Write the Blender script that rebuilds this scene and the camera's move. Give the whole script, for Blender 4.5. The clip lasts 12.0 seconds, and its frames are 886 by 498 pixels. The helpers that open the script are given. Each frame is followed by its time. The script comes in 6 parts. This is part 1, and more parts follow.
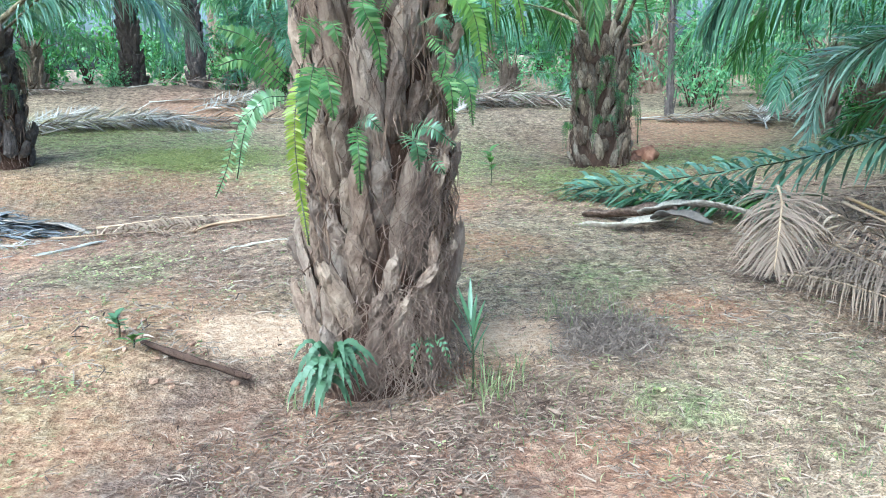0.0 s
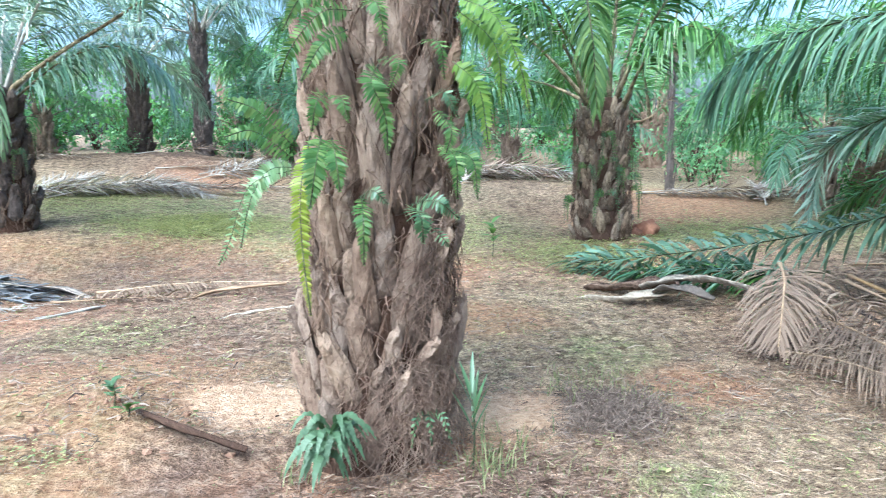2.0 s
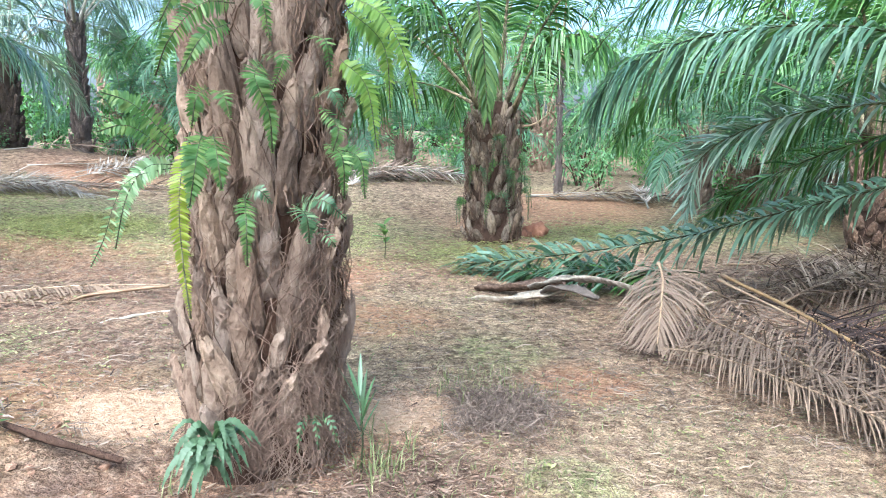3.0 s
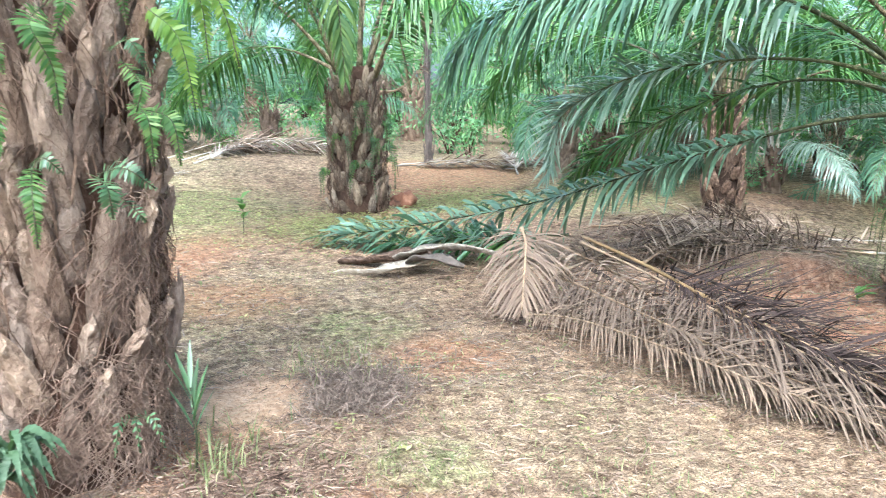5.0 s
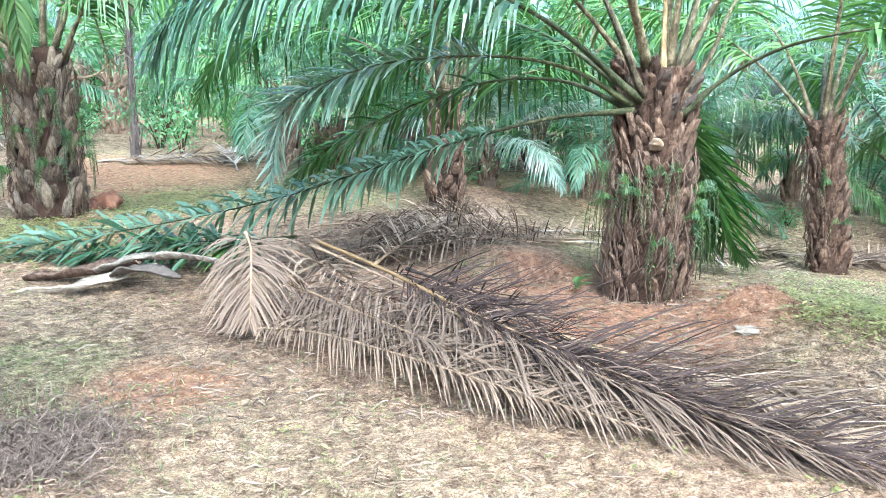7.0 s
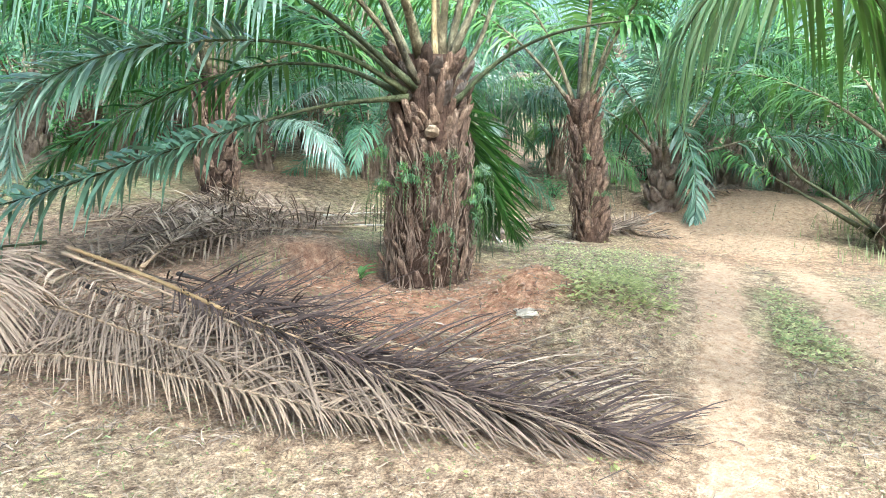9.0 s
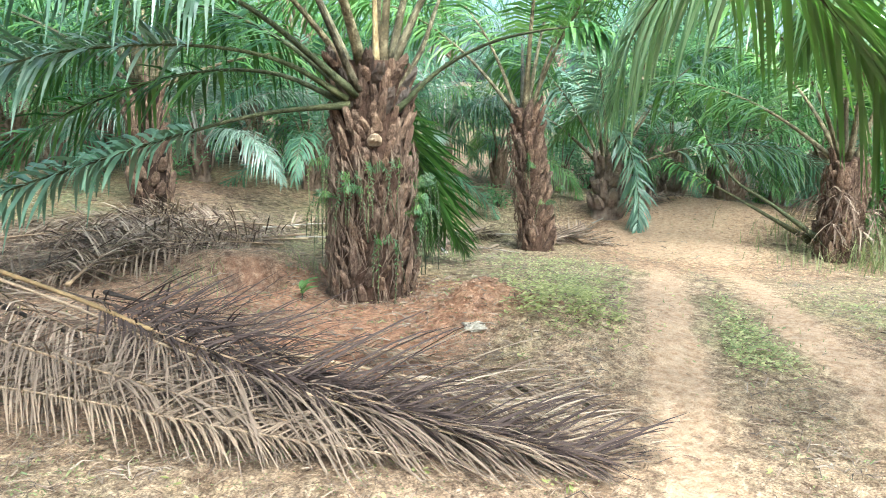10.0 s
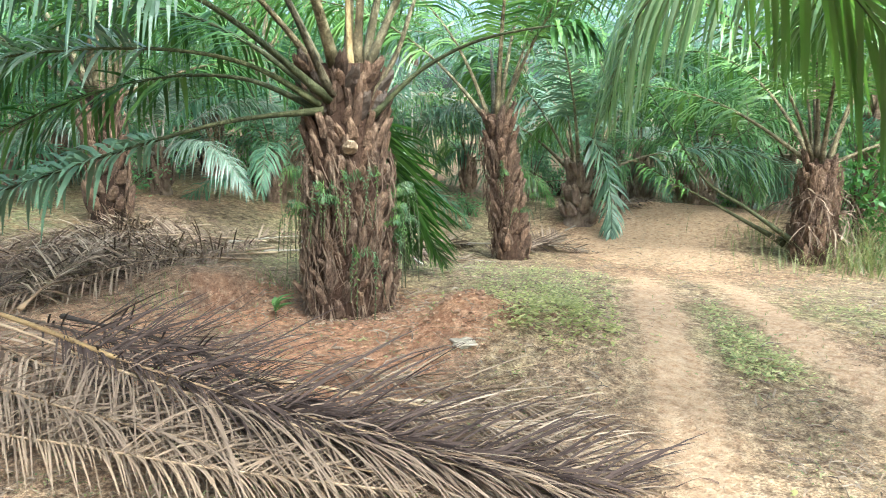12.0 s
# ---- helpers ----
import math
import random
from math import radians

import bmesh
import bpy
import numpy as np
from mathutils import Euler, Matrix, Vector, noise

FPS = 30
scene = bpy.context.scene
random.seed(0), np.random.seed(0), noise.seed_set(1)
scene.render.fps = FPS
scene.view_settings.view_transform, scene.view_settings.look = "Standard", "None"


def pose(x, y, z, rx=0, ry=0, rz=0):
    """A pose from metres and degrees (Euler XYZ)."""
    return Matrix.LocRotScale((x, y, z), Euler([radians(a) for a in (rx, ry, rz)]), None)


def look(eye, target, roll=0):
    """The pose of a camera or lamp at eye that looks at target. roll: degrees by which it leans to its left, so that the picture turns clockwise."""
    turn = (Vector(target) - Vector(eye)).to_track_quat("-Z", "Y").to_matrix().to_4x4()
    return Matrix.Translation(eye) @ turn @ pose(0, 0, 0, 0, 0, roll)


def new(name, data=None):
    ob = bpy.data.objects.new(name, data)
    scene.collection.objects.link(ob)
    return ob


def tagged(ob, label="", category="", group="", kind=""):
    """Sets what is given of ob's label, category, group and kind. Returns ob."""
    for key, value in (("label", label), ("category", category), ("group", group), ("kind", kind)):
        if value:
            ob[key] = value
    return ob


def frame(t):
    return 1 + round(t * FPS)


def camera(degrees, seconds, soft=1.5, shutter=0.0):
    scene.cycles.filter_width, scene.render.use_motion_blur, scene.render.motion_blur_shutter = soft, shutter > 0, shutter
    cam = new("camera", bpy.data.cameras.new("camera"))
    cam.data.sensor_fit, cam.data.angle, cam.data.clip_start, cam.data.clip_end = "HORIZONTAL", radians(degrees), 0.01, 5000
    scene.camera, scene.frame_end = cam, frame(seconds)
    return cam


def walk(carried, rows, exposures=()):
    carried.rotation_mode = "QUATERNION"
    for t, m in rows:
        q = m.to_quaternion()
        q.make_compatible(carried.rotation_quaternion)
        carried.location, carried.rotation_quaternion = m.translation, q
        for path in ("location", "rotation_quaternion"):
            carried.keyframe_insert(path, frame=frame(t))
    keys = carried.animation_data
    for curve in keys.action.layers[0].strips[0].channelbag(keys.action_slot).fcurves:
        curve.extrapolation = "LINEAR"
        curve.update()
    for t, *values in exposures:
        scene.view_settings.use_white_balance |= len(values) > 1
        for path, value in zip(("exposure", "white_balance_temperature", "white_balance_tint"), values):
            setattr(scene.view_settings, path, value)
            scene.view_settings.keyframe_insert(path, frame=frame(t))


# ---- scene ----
cam = camera(58.77, 12.0, soft=0.75, shutter=0.2)
PATH = [
    (0, (-0.061, -3.122, 1.409), (0.3500, -1.2229, 0.9341), -1.92),
    (0.5, (-0.067, -3.119, 1.418), (0.2584, -1.1942, 0.9834), -3.29),
    (1, (-0.077, -3.125, 1.421), (0.1556, -1.1699, 1.0697), -2.82),
    (1.5, (-0.079, -3.119, 1.424), (0.1155, -1.1562, 1.0937), -2.20),
    (2, (-0.070, -3.106, 1.421), (0.3525, -1.1744, 1.1177), -0.91),
    (2.5, (-0.052, -3.093, 1.416), (0.5379, -1.2061, 1.1134), -0.24),
    (3, (-0.038, -3.096, 1.411), (0.6404, -1.2386, 1.1118), 0.23),
    (3.2, (-0.027, -3.100, 1.407), (0.6925, -1.2609, 1.0934), 0.82),
    (4.8, (0.180, -2.955, 1.356), (1.063, -1.195, 1.001), -0.95),
    (5, (0.206, -2.920, 1.354), (1.152, -1.197, 0.984), -0.70),
    (5.5, (0.282, -2.753, 1.344), (1.456, -1.181, 0.953), 0.50),
    (6, (0.312, -2.675, 1.346), (1.732, -1.316, 0.977), 1.10),
    (6.5, (0.351, -2.638, 1.340), (1.829, -1.344, 0.963), 0.80),
    (6.7, (0.379, -2.614, 1.340), (1.852, -1.316, 0.960), 0.70),
    (8.3, (0.500, -2.580, 1.440), (2.1625, -1.5551, 1.0093), 0.61),
    (8.5, (0.513, -2.562, 1.444), (2.2180, -1.6078, 1.0159), 0.36),
    (9, (0.563, -2.519, 1.437), (2.3294, -1.6932, 0.9932), 0.80),
    (9.5, (0.636, -2.485, 1.430), (2.4084, -1.6637, 0.9996), 0.24),
    (10, (0.699, -2.453, 1.420), (2.5265, -1.7553, 1.0011), 0.91),
    (10.5, (0.733, -2.400, 1.411), (2.5974, -1.7855, 1.0272), 1.16),
    (11, (0.767, -2.345, 1.399), (2.6588, -1.8224, 1.0162), 0.69),
    (11.5, (0.807, -2.298, 1.385), (2.6979, -1.7854, 0.9832), 1.45),
    (12, (0.892, -2.259, 1.377), (2.7552, -1.6480, 0.9835), 0.24),
]
EXPOSURES = [(0.0, 2.03, 4630, -8), (1.5, 2.09, 4780, -5), (3.0, 2.19, 5180, 2), (5.0, 2.4, 5280, 1), (6.5, 2.58, 4990, -1), (8.5, 2.44, 5130, -4), (10.0, 2.3, 5450, -6), (12.0, 2.21, 5630, -6)]
walk(cam, [(t, look(eye, target, roll)) for t, eye, target, roll in PATH], EXPOSURES)

# ---- light: bright overcast sky over the plantation ----
SUN_UP, SUN_ROUND = 50.0, 222.0
world = bpy.data.worlds.new("sky")
scene.world = world
world.use_nodes = True
wn = world.node_tree
sky = wn.nodes.new("ShaderNodeTexSky")
sky.sky_type, sky.sun_disc = "NISHITA", False
sky.sun_elevation, sky.sun_rotation = radians(SUN_UP), radians(SUN_ROUND)
sky.dust_density, sky.air_density, sky.ozone_density = 6.0, 0.8, 1.0
wn.nodes["Background"].inputs["Strength"].default_value = 0.15
wn.links.new(sky.outputs["Color"], wn.nodes["Background"].inputs["Color"])
sun = new("sun", bpy.data.lights.new("sun", "SUN"))
sun.data.energy, sun.data.angle, sun.data.color = 2.0, radians(40), (1.0, 0.97, 0.92)
_a, _e = radians(SUN_ROUND), radians(SUN_UP)
sun.matrix_world = look((0, 0, 30), Vector((0, 0, 30)) - Vector((math.sin(_a) * math.cos(_e), math.cos(_a) * math.cos(_e), math.sin(_e))))


# ---- materials ----
def mat_base(name, rough=0.7, spec=0.3):
    m = bpy.data.materials.new(name)
    m.use_nodes = True
    nt = m.node_tree
    b = nt.nodes["Principled BSDF"]
    b.inputs["Roughness"].default_value = rough
    b.inputs["Specular IOR Level"].default_value = spec
    return m, nt, b


def ramp(nt, fac, stops):
    r = nt.nodes.new("ShaderNodeValToRGB")
    while len(r.color_ramp.elements) < len(stops):
        r.color_ramp.elements.new(0.5)
    for el, (p, c) in zip(r.color_ramp.elements, stops):
        el.position, el.color = p, (*c, 1)
    nt.links.new(fac, r.inputs["Fac"])
    return r.outputs["Color"]


def noise_tex(nt, scale, detail=4.0, rough=0.6, coords=None):
    n = nt.nodes.new("ShaderNodeTexNoise")
    n.inputs["Scale"].default_value, n.inputs["Detail"].default_value, n.inputs["Roughness"].default_value = scale, detail, rough
    if coords is None:
        tc = nt.nodes.new("ShaderNodeTexCoord")
        coords = tc.outputs["Object"]
    nt.links.new(coords, n.inputs["Vector"])
    return n.outputs["Fac"]


def mix(nt, fac, a, b, mode="MIX"):
    n = nt.nodes.new("ShaderNodeMix")
    n.data_type, n.blend_type = "RGBA", mode
    if isinstance(fac, float):
        n.inputs[0].default_value = fac
    else:
        nt.links.new(fac, n.inputs[0])
    for sock, v in ((n.inputs[6], a), (n.inputs[7], b)):
        if isinstance(v, tuple):
            sock.default_value = (*v, 1)
        else:
            nt.links.new(v, sock)
    return n.outputs[2]


def maths(nt, op, a, b=0.0):
    n = nt.nodes.new("ShaderNodeMath")
    n.operation = op
    for sock, v in zip(n.inputs, (a, b)):
        if isinstance(v, (int, float)):
            sock.default_value = v
        else:
            nt.links.new(v, sock)
    return n.outputs[0]


def bump(nt, b, height, strength=0.5, dist=0.02):
    n = nt.nodes.new("ShaderNodeBump")
    n.inputs["Strength"].default_value, n.inputs["Distance"].default_value = strength, dist
    nt.links.new(height, n.inputs["Height"])
    nt.links.new(n.outputs["Normal"], b.inputs["Normal"])


def leaf_material(name, stops, rough=0.4, spec=0.5, trans=0.35, blotch=None):
    """Leaf blades: colour varies from blade to blade and along each blade; light passes through."""
    m, nt, b = mat_base(name, rough, spec)
    geo = nt.nodes.new("ShaderNodeNewGeometry")
    col = ramp(nt, geo.outputs["Random Per Island"], stops)
    n = noise_tex(nt, 9.0, 3.0)
    col = mix(nt, maths(nt, "MULTIPLY", n, 0.4), col, blotch or tuple(c * 0.8 for c in stops[0][1]))
    nt.links.new(col, b.inputs["Base Color"])
    tr = nt.nodes.new("ShaderNodeBsdfTranslucent")
    nt.links.new(mix(nt, 1.0, col, (1.5, 1.6, 0.9), "MULTIPLY"), tr.inputs["Color"])
    mx = nt.nodes.new("ShaderNodeMixShader")
    mx.inputs[0].default_value = trans
    nt.links.new(b.outputs[0], mx.inputs[1])
    nt.links.new(tr.outputs[0], mx.inputs[2])
    nt.links.new(mx.outputs[0], nt.nodes["Material Output"].inputs["Surface"])
    return m


def bark_material(name, stops, scale=14.0, rough=0.9):
    m, nt, b = mat_base(name, rough, 0.15)
    tc = nt.nodes.new("ShaderNodeTexCoord")
    mp = nt.nodes.new("ShaderNodeMapping")
    mp.inputs["Scale"].default_value = (1, 1, 0.45)
    nt.links.new(tc.outputs["Object"], mp.inputs["Vector"])
    fine = noise_tex(nt, scale * 3, 6.0, 0.7, mp.outputs["Vector"])
    broad = noise_tex(nt, scale * 0.35, 3.0, 0.6)
    patch = noise_tex(nt, scale * 1.3, 5.0, 0.7)
    col = ramp(nt, maths(nt, "ADD", maths(nt, "MULTIPLY", fine, 0.4), maths(nt, "ADD", maths(nt, "MULTIPLY", broad, 0.25), maths(nt, "MULTIPLY", patch, 0.35))), stops)
    info = nt.nodes.new("ShaderNodeObjectInfo")
    tone = ramp(nt, info.outputs["Random"], [(0.0, (0.55, 0.53, 0.52)), (0.3, (1.0, 0.9, 0.8)), (0.6, (0.95, 0.95, 0.95)), (1.0, (1.35, 1.28, 1.15))])
    col = mix(nt, 1.0, col, tone, "MULTIPLY")
    nt.links.new(col, b.inputs["Base Color"])
    bump(nt, b, maths(nt, "ADD", fine, patch), 1.0, 0.025)
    return m


M = {}
M["frond"] = leaf_material("palm_leaf", [(0.0, (0.018, 0.056, 0.012)), (0.5, (0.066, 0.154, 0.033)), (1.0, (0.151, 0.271, 0.071))], 0.46, 0.45, 0.25)
M["frond_bright"] = leaf_material("palm_leaf_bright", [(0.0, (0.041, 0.099, 0.018)), (0.5, (0.097, 0.191, 0.038)), (1.0, (0.184, 0.305, 0.086))], 0.36, 0.55, 0.26)
M["frond_pale"] = leaf_material("palm_leaf_silvery", [(0.0, (0.10, 0.17, 0.075)), (0.5, (0.175, 0.255, 0.125)), (1.0, (0.30, 0.37, 0.22))], 0.32, 0.7, 0.3)
M["frond_matt"] = leaf_material("palm_leaf_olive", [(0.0, (0.03, 0.07, 0.015)), (0.5, (0.06, 0.11, 0.025)), (1.0, (0.12, 0.175, 0.045))], 0.6, 0.25, 0.35)
M["frond_blue"] = leaf_material("palm_leaf_bluish", [(0.0, (0.047, 0.101, 0.061)), (0.5, (0.098, 0.170, 0.108)), (1.0, (0.206, 0.292, 0.196))], 0.33, 0.8, 0.22)
# Bluish blades with the sky's pale sheen mixed into the colour.
M["frond_sheen"] = leaf_material("palm_leaf_bluish_sheen", [(0.0, (0.075, 0.125, 0.085)), (0.5, (0.15, 0.21, 0.16)), (1.0, (0.29, 0.35, 0.29))], 0.34, 0.8, 0.25)
# Far blades are lighter than near ones: distance haze put into the colour.
M["frond_far"] = leaf_material("palm_leaf_distant", [(0.0, (0.050, 0.115, 0.035)), (0.5, (0.105, 0.201, 0.067)), (1.0, (0.184, 0.291, 0.114))], 0.5, 0.4, 0.35)
M["frond_far_blue"] = leaf_material("palm_leaf_distant_bluish", [(0.0, (0.049, 0.109, 0.068)), (0.5, (0.098, 0.184, 0.111)), (1.0, (0.164, 0.263, 0.164))], 0.48, 0.45, 0.4)
M["dead_tan"] = leaf_material("dead_leaf_tan", [(0.0, (0.072, 0.047, 0.033)), (0.5, (0.174, 0.126, 0.090)), (1.0, (0.306, 0.239, 0.176))], 0.8, 0.06, 0.08, (0.119, 0.071, 0.049))
M["dead_dark"] = leaf_material("dead_leaf_dark", [(0.0, (0.008, 0.006, 0.006)), (0.42, (0.024, 0.0165, 0.0155)), (0.72, (0.085, 0.060, 0.052)), (1.0, (0.27, 0.205, 0.165))], 0.85, 0.04, 0.02, (0.014, 0.010, 0.009))
M["dead_grey"] = leaf_material("dead_leaf_grey", [(0.0, (0.14, 0.12, 0.105)), (0.5, (0.27, 0.24, 0.205)), (1.0, (0.46, 0.42, 0.365))], 0.7, 0.25, 0.1, (0.16, 0.12, 0.11))
M["fern"] = leaf_material("fern_leaf", [(0.0, (0.045, 0.102, 0.028)), (0.5, (0.090, 0.165, 0.048)), (1.0, (0.180, 0.252, 0.085))], 0.5, 0.3, 0.4)
M["fern_yellow"] = leaf_material("fern_leaf_yellowing", [(0.0, (0.16, 0.22, 0.025)), (0.5, (0.24, 0.29, 0.035)), (1.0, (0.33, 0.35, 0.06))], 0.45, 0.4, 0.45)
M["fern_teal"] = leaf_material("fern_leaf_bluish", [(0.0, (0.038, 0.082, 0.038)), (0.5, (0.078, 0.138, 0.064)), (1.0, (0.15, 0.22, 0.11))], 0.4, 0.5, 0.35)
M["herb"] = leaf_material("herb_leaf", [(0.0, (0.08, 0.10, 0.038)), (0.5, (0.16, 0.178, 0.072)), (1.0, (0.30, 0.285, 0.15))], 0.5, 0.4, 0.35)
M["herb_light"] = leaf_material("herb_leaf_yellowish", [(0.0, (0.13, 0.14, 0.045)), (0.5, (0.25, 0.25, 0.09)), (1.0, (0.42, 0.39, 0.19))], 0.5, 0.4, 0.35)
M["scrap"] = leaf_material("dry_scrap", [(0.0, (0.058, 0.039, 0.032)), (0.45, (0.172, 0.127, 0.093)), (0.85, (0.268, 0.207, 0.159)), (1.0, (0.346, 0.276, 0.221))], 0.75, 0.2, 0.08)
M["straw"] = leaf_material("straw", [(0.0, (0.078, 0.052, 0.038)), (0.5, (0.172, 0.123, 0.092)), (1.0, (0.313, 0.242, 0.185))], 0.8, 0.15, 0.1, (0.172, 0.110, 0.073))
M["litter"] = leaf_material("leaf_litter", [(0.0, (0.045, 0.027, 0.019)), (0.5, (0.122, 0.077, 0.055)), (0.9, (0.202, 0.140, 0.102)), (1.0, (0.364, 0.270, 0.200))], 0.8, 0.15, 0.05, (0.071, 0.041, 0.029))
M["boot"] = bark_material("leaf_base_bark", [(0.36, (0.047, 0.030, 0.022)), (0.43, (0.142, 0.100, 0.076)), (0.54, (0.224, 0.170, 0.133)), (0.66, (0.318, 0.259, 0.210))], 9.0)
M["trunk"] = bark_material("trunk_bark", [(0.3, (0.022, 0.013, 0.009)), (0.6, (0.075, 0.044, 0.031)), (0.8, (0.15, 0.092, 0.066))])
M["boot_red"] = bark_material("leaf_base_red_bark", [(0.37, (0.022, 0.013, 0.010)), (0.46, (0.080, 0.051, 0.037)), (0.55, (0.155, 0.104, 0.077)), (0.66, (0.28, 0.205, 0.158))])
M["fibre"] = bark_material("fibre", [(0.3, (0.12, 0.078, 0.058)), (0.5, (0.26, 0.185, 0.142)), (0.7, (0.45, 0.355, 0.285))], 6.0)
M["fibre_dark"] = bark_material("dark_fibre", [(0.3, (0.045, 0.03, 0.022)), (0.5, (0.12, 0.082, 0.06)), (0.7, (0.27, 0.20, 0.15))], 6.0)
M["rachis_green"] = bark_material("green_stalk", [(0.34, (0.016, 0.02, 0.009)), (0.5, (0.05, 0.056, 0.026)), (0.66, (0.15, 0.155, 0.085))], 9.0, 0.5)
M["rachis_tan"] = bark_material("dry_stalk", [(0.3, (0.15, 0.10, 0.065)), (0.5, (0.28, 0.205, 0.14)), (0.7, (0.42, 0.33, 0.235))], 5.0, 0.7)
M["rachis_yellow"] = bark_material("yellow_stalk", [(0.3, (0.18, 0.12, 0.06)), (0.5, (0.32, 0.22, 0.11)), (0.7, (0.44, 0.33, 0.18))], 5.0, 0.6)
M["rachis_grey"] = bark_material("grey_stalk", [(0.3, (0.18, 0.165, 0.145)), (0.5, (0.34, 0.32, 0.285)), (0.7, (0.50, 0.48, 0.43))], 5.0, 0.7)
M["petiole"] = bark_material("petiole", [(0.36, (0.028, 0.024, 0.014)), (0.48, (0.106, 0.089, 0.053)), (0.64, (0.381, 0.336, 0.222))], 10.0, 0.55)
M["dead_bark"] = bark_material("weathered_stalk", [(0.3, (0.07, 0.06, 0.054)), (0.5, (0.16, 0.14, 0.125)), (0.7, (0.29, 0.265, 0.235))], 5.0)
M["dead_pale"] = bark_material("pale_dry_sheath", [(0.36, (0.09, 0.07, 0.055)), (0.46, (0.20, 0.17, 0.14)), (0.56, (0.31, 0.275, 0.235)), (0.66, (0.42, 0.385, 0.34))], 11.0)
M["boot_grey"] = bark_material("leaf_base_grey_bark", [(0.34, (0.045, 0.034, 0.027)), (0.44, (0.13, 0.10, 0.078)), (0.54, (0.235, 0.19, 0.148)), (0.64, (0.37, 0.31, 0.25))])
M["boot_dark"] = bark_material("leaf_base_dark_bark", [(0.25, (0.03, 0.024, 0.022)), (0.5, (0.085, 0.068, 0.06)), (0.7, (0.18, 0.15, 0.13))])
M["dead_brown"] = leaf_material("dead_leaf_brown", [(0.0, (0.080, 0.054, 0.041)), (0.5, (0.200, 0.143, 0.106)), (1.0, (0.380, 0.291, 0.221))], 0.8, 0.06, 0.06, (0.070, 0.046, 0.035))
M["fibre_leaf"] = leaf_material("dry_grass_blade", [(0.0, (0.06, 0.043, 0.034)), (0.5, (0.125, 0.092, 0.073)), (1.0, (0.23, 0.175, 0.14))], 0.8, 0.15, 0.1)
M["fern_bright"] = leaf_material("fern_leaf_bright", [(0.0, (0.10, 0.18, 0.03)), (0.5, (0.155, 0.25, 0.045)), (1.0, (0.23, 0.32, 0.07))], 0.45, 0.4, 0.5)
M["fern_pale"] = leaf_material("fern_leaf_pale", [(0.0, (0.13, 0.22, 0.10)), (0.5, (0.22, 0.32, 0.16)), (1.0, (0.36, 0.45, 0.26))], 0.45, 0.5, 0.35)
M["bush"] = leaf_material("shrub_leaf", [(0.0, (0.032, 0.092, 0.024)), (0.5, (0.077, 0.177, 0.045)), (1.0, (0.168, 0.300, 0.085))], 0.45, 0.45, 0.4)
M["bush_pale"] = leaf_material("shrub_leaf_pale", [(0.0, (0.055, 0.139, 0.057)), (0.5, (0.114, 0.236, 0.105)), (1.0, (0.228, 0.386, 0.178))], 0.42, 0.5, 0.4)
M["petiole_yellow"] = bark_material("yellowish_petiole", [(0.36, (0.07, 0.048, 0.026)), (0.48, (0.19, 0.142, 0.078)), (0.64, (0.40, 0.33, 0.2))], 10.0, 0.55)
M["clod"] = bark_material("red_clay", [(0.36, (0.09, 0.04, 0.026)), (0.5, (0.17, 0.083, 0.054)), (0.64, (0.27, 0.15, 0.10))], 6.0)
M["dead_heap"] = leaf_material("dead_leaf_faded", [(0.0, (0.11, 0.077, 0.056)), (0.5, (0.27, 0.20, 0.15)), (1.0, (0.46, 0.365, 0.28))], 0.8, 0.06, 0.08, (0.15, 0.10, 0.075))
M["dead_slate"] = leaf_material("dead_leaf_slate", [(0.0, (0.035, 0.037, 0.042)), (0.5, (0.085, 0.085, 0.09)), (1.0, (0.24, 0.235, 0.225))], 0.6, 0.3, 0.05, (0.04, 0.038, 0.04))
M["crumb"] = bark_material("clay_crumb", [(0.36, (0.12, 0.068, 0.046)), (0.5, (0.215, 0.135, 0.095)), (0.64, (0.32, 0.225, 0.165))], 6.0)
M["dead_mid"] = leaf_material("dead_leaf_mid_brown", [(0.0, (0.034, 0.024, 0.018)), (0.5, (0.138, 0.099, 0.074)), (1.0, (0.327, 0.252, 0.193))], 0.8, 0.06, 0.05, (0.052, 0.034, 0.027))
M["herb_fresh"] = leaf_material("herb_leaf_fresh", [(0.0, (0.130, 0.158, 0.061)), (0.5, (0.261, 0.271, 0.116)), (1.0, (0.468, 0.421, 0.224))], 0.5, 0.4, 0.35)
M["fern_foot"] = leaf_material("fern_leaf_foot", [(0.0, (0.027, 0.056, 0.025)), (0.5, (0.063, 0.108, 0.053)), (1.0, (0.144, 0.203, 0.115))], 0.5, 0.4, 0.25)
M["stone"] = bark_material("pale_stone", [(0.3, (0.289, 0.252, 0.203)), (0.5, (0.493, 0.445, 0.373)), (0.7, (0.714, 0.655, 0.551))], 14.0)


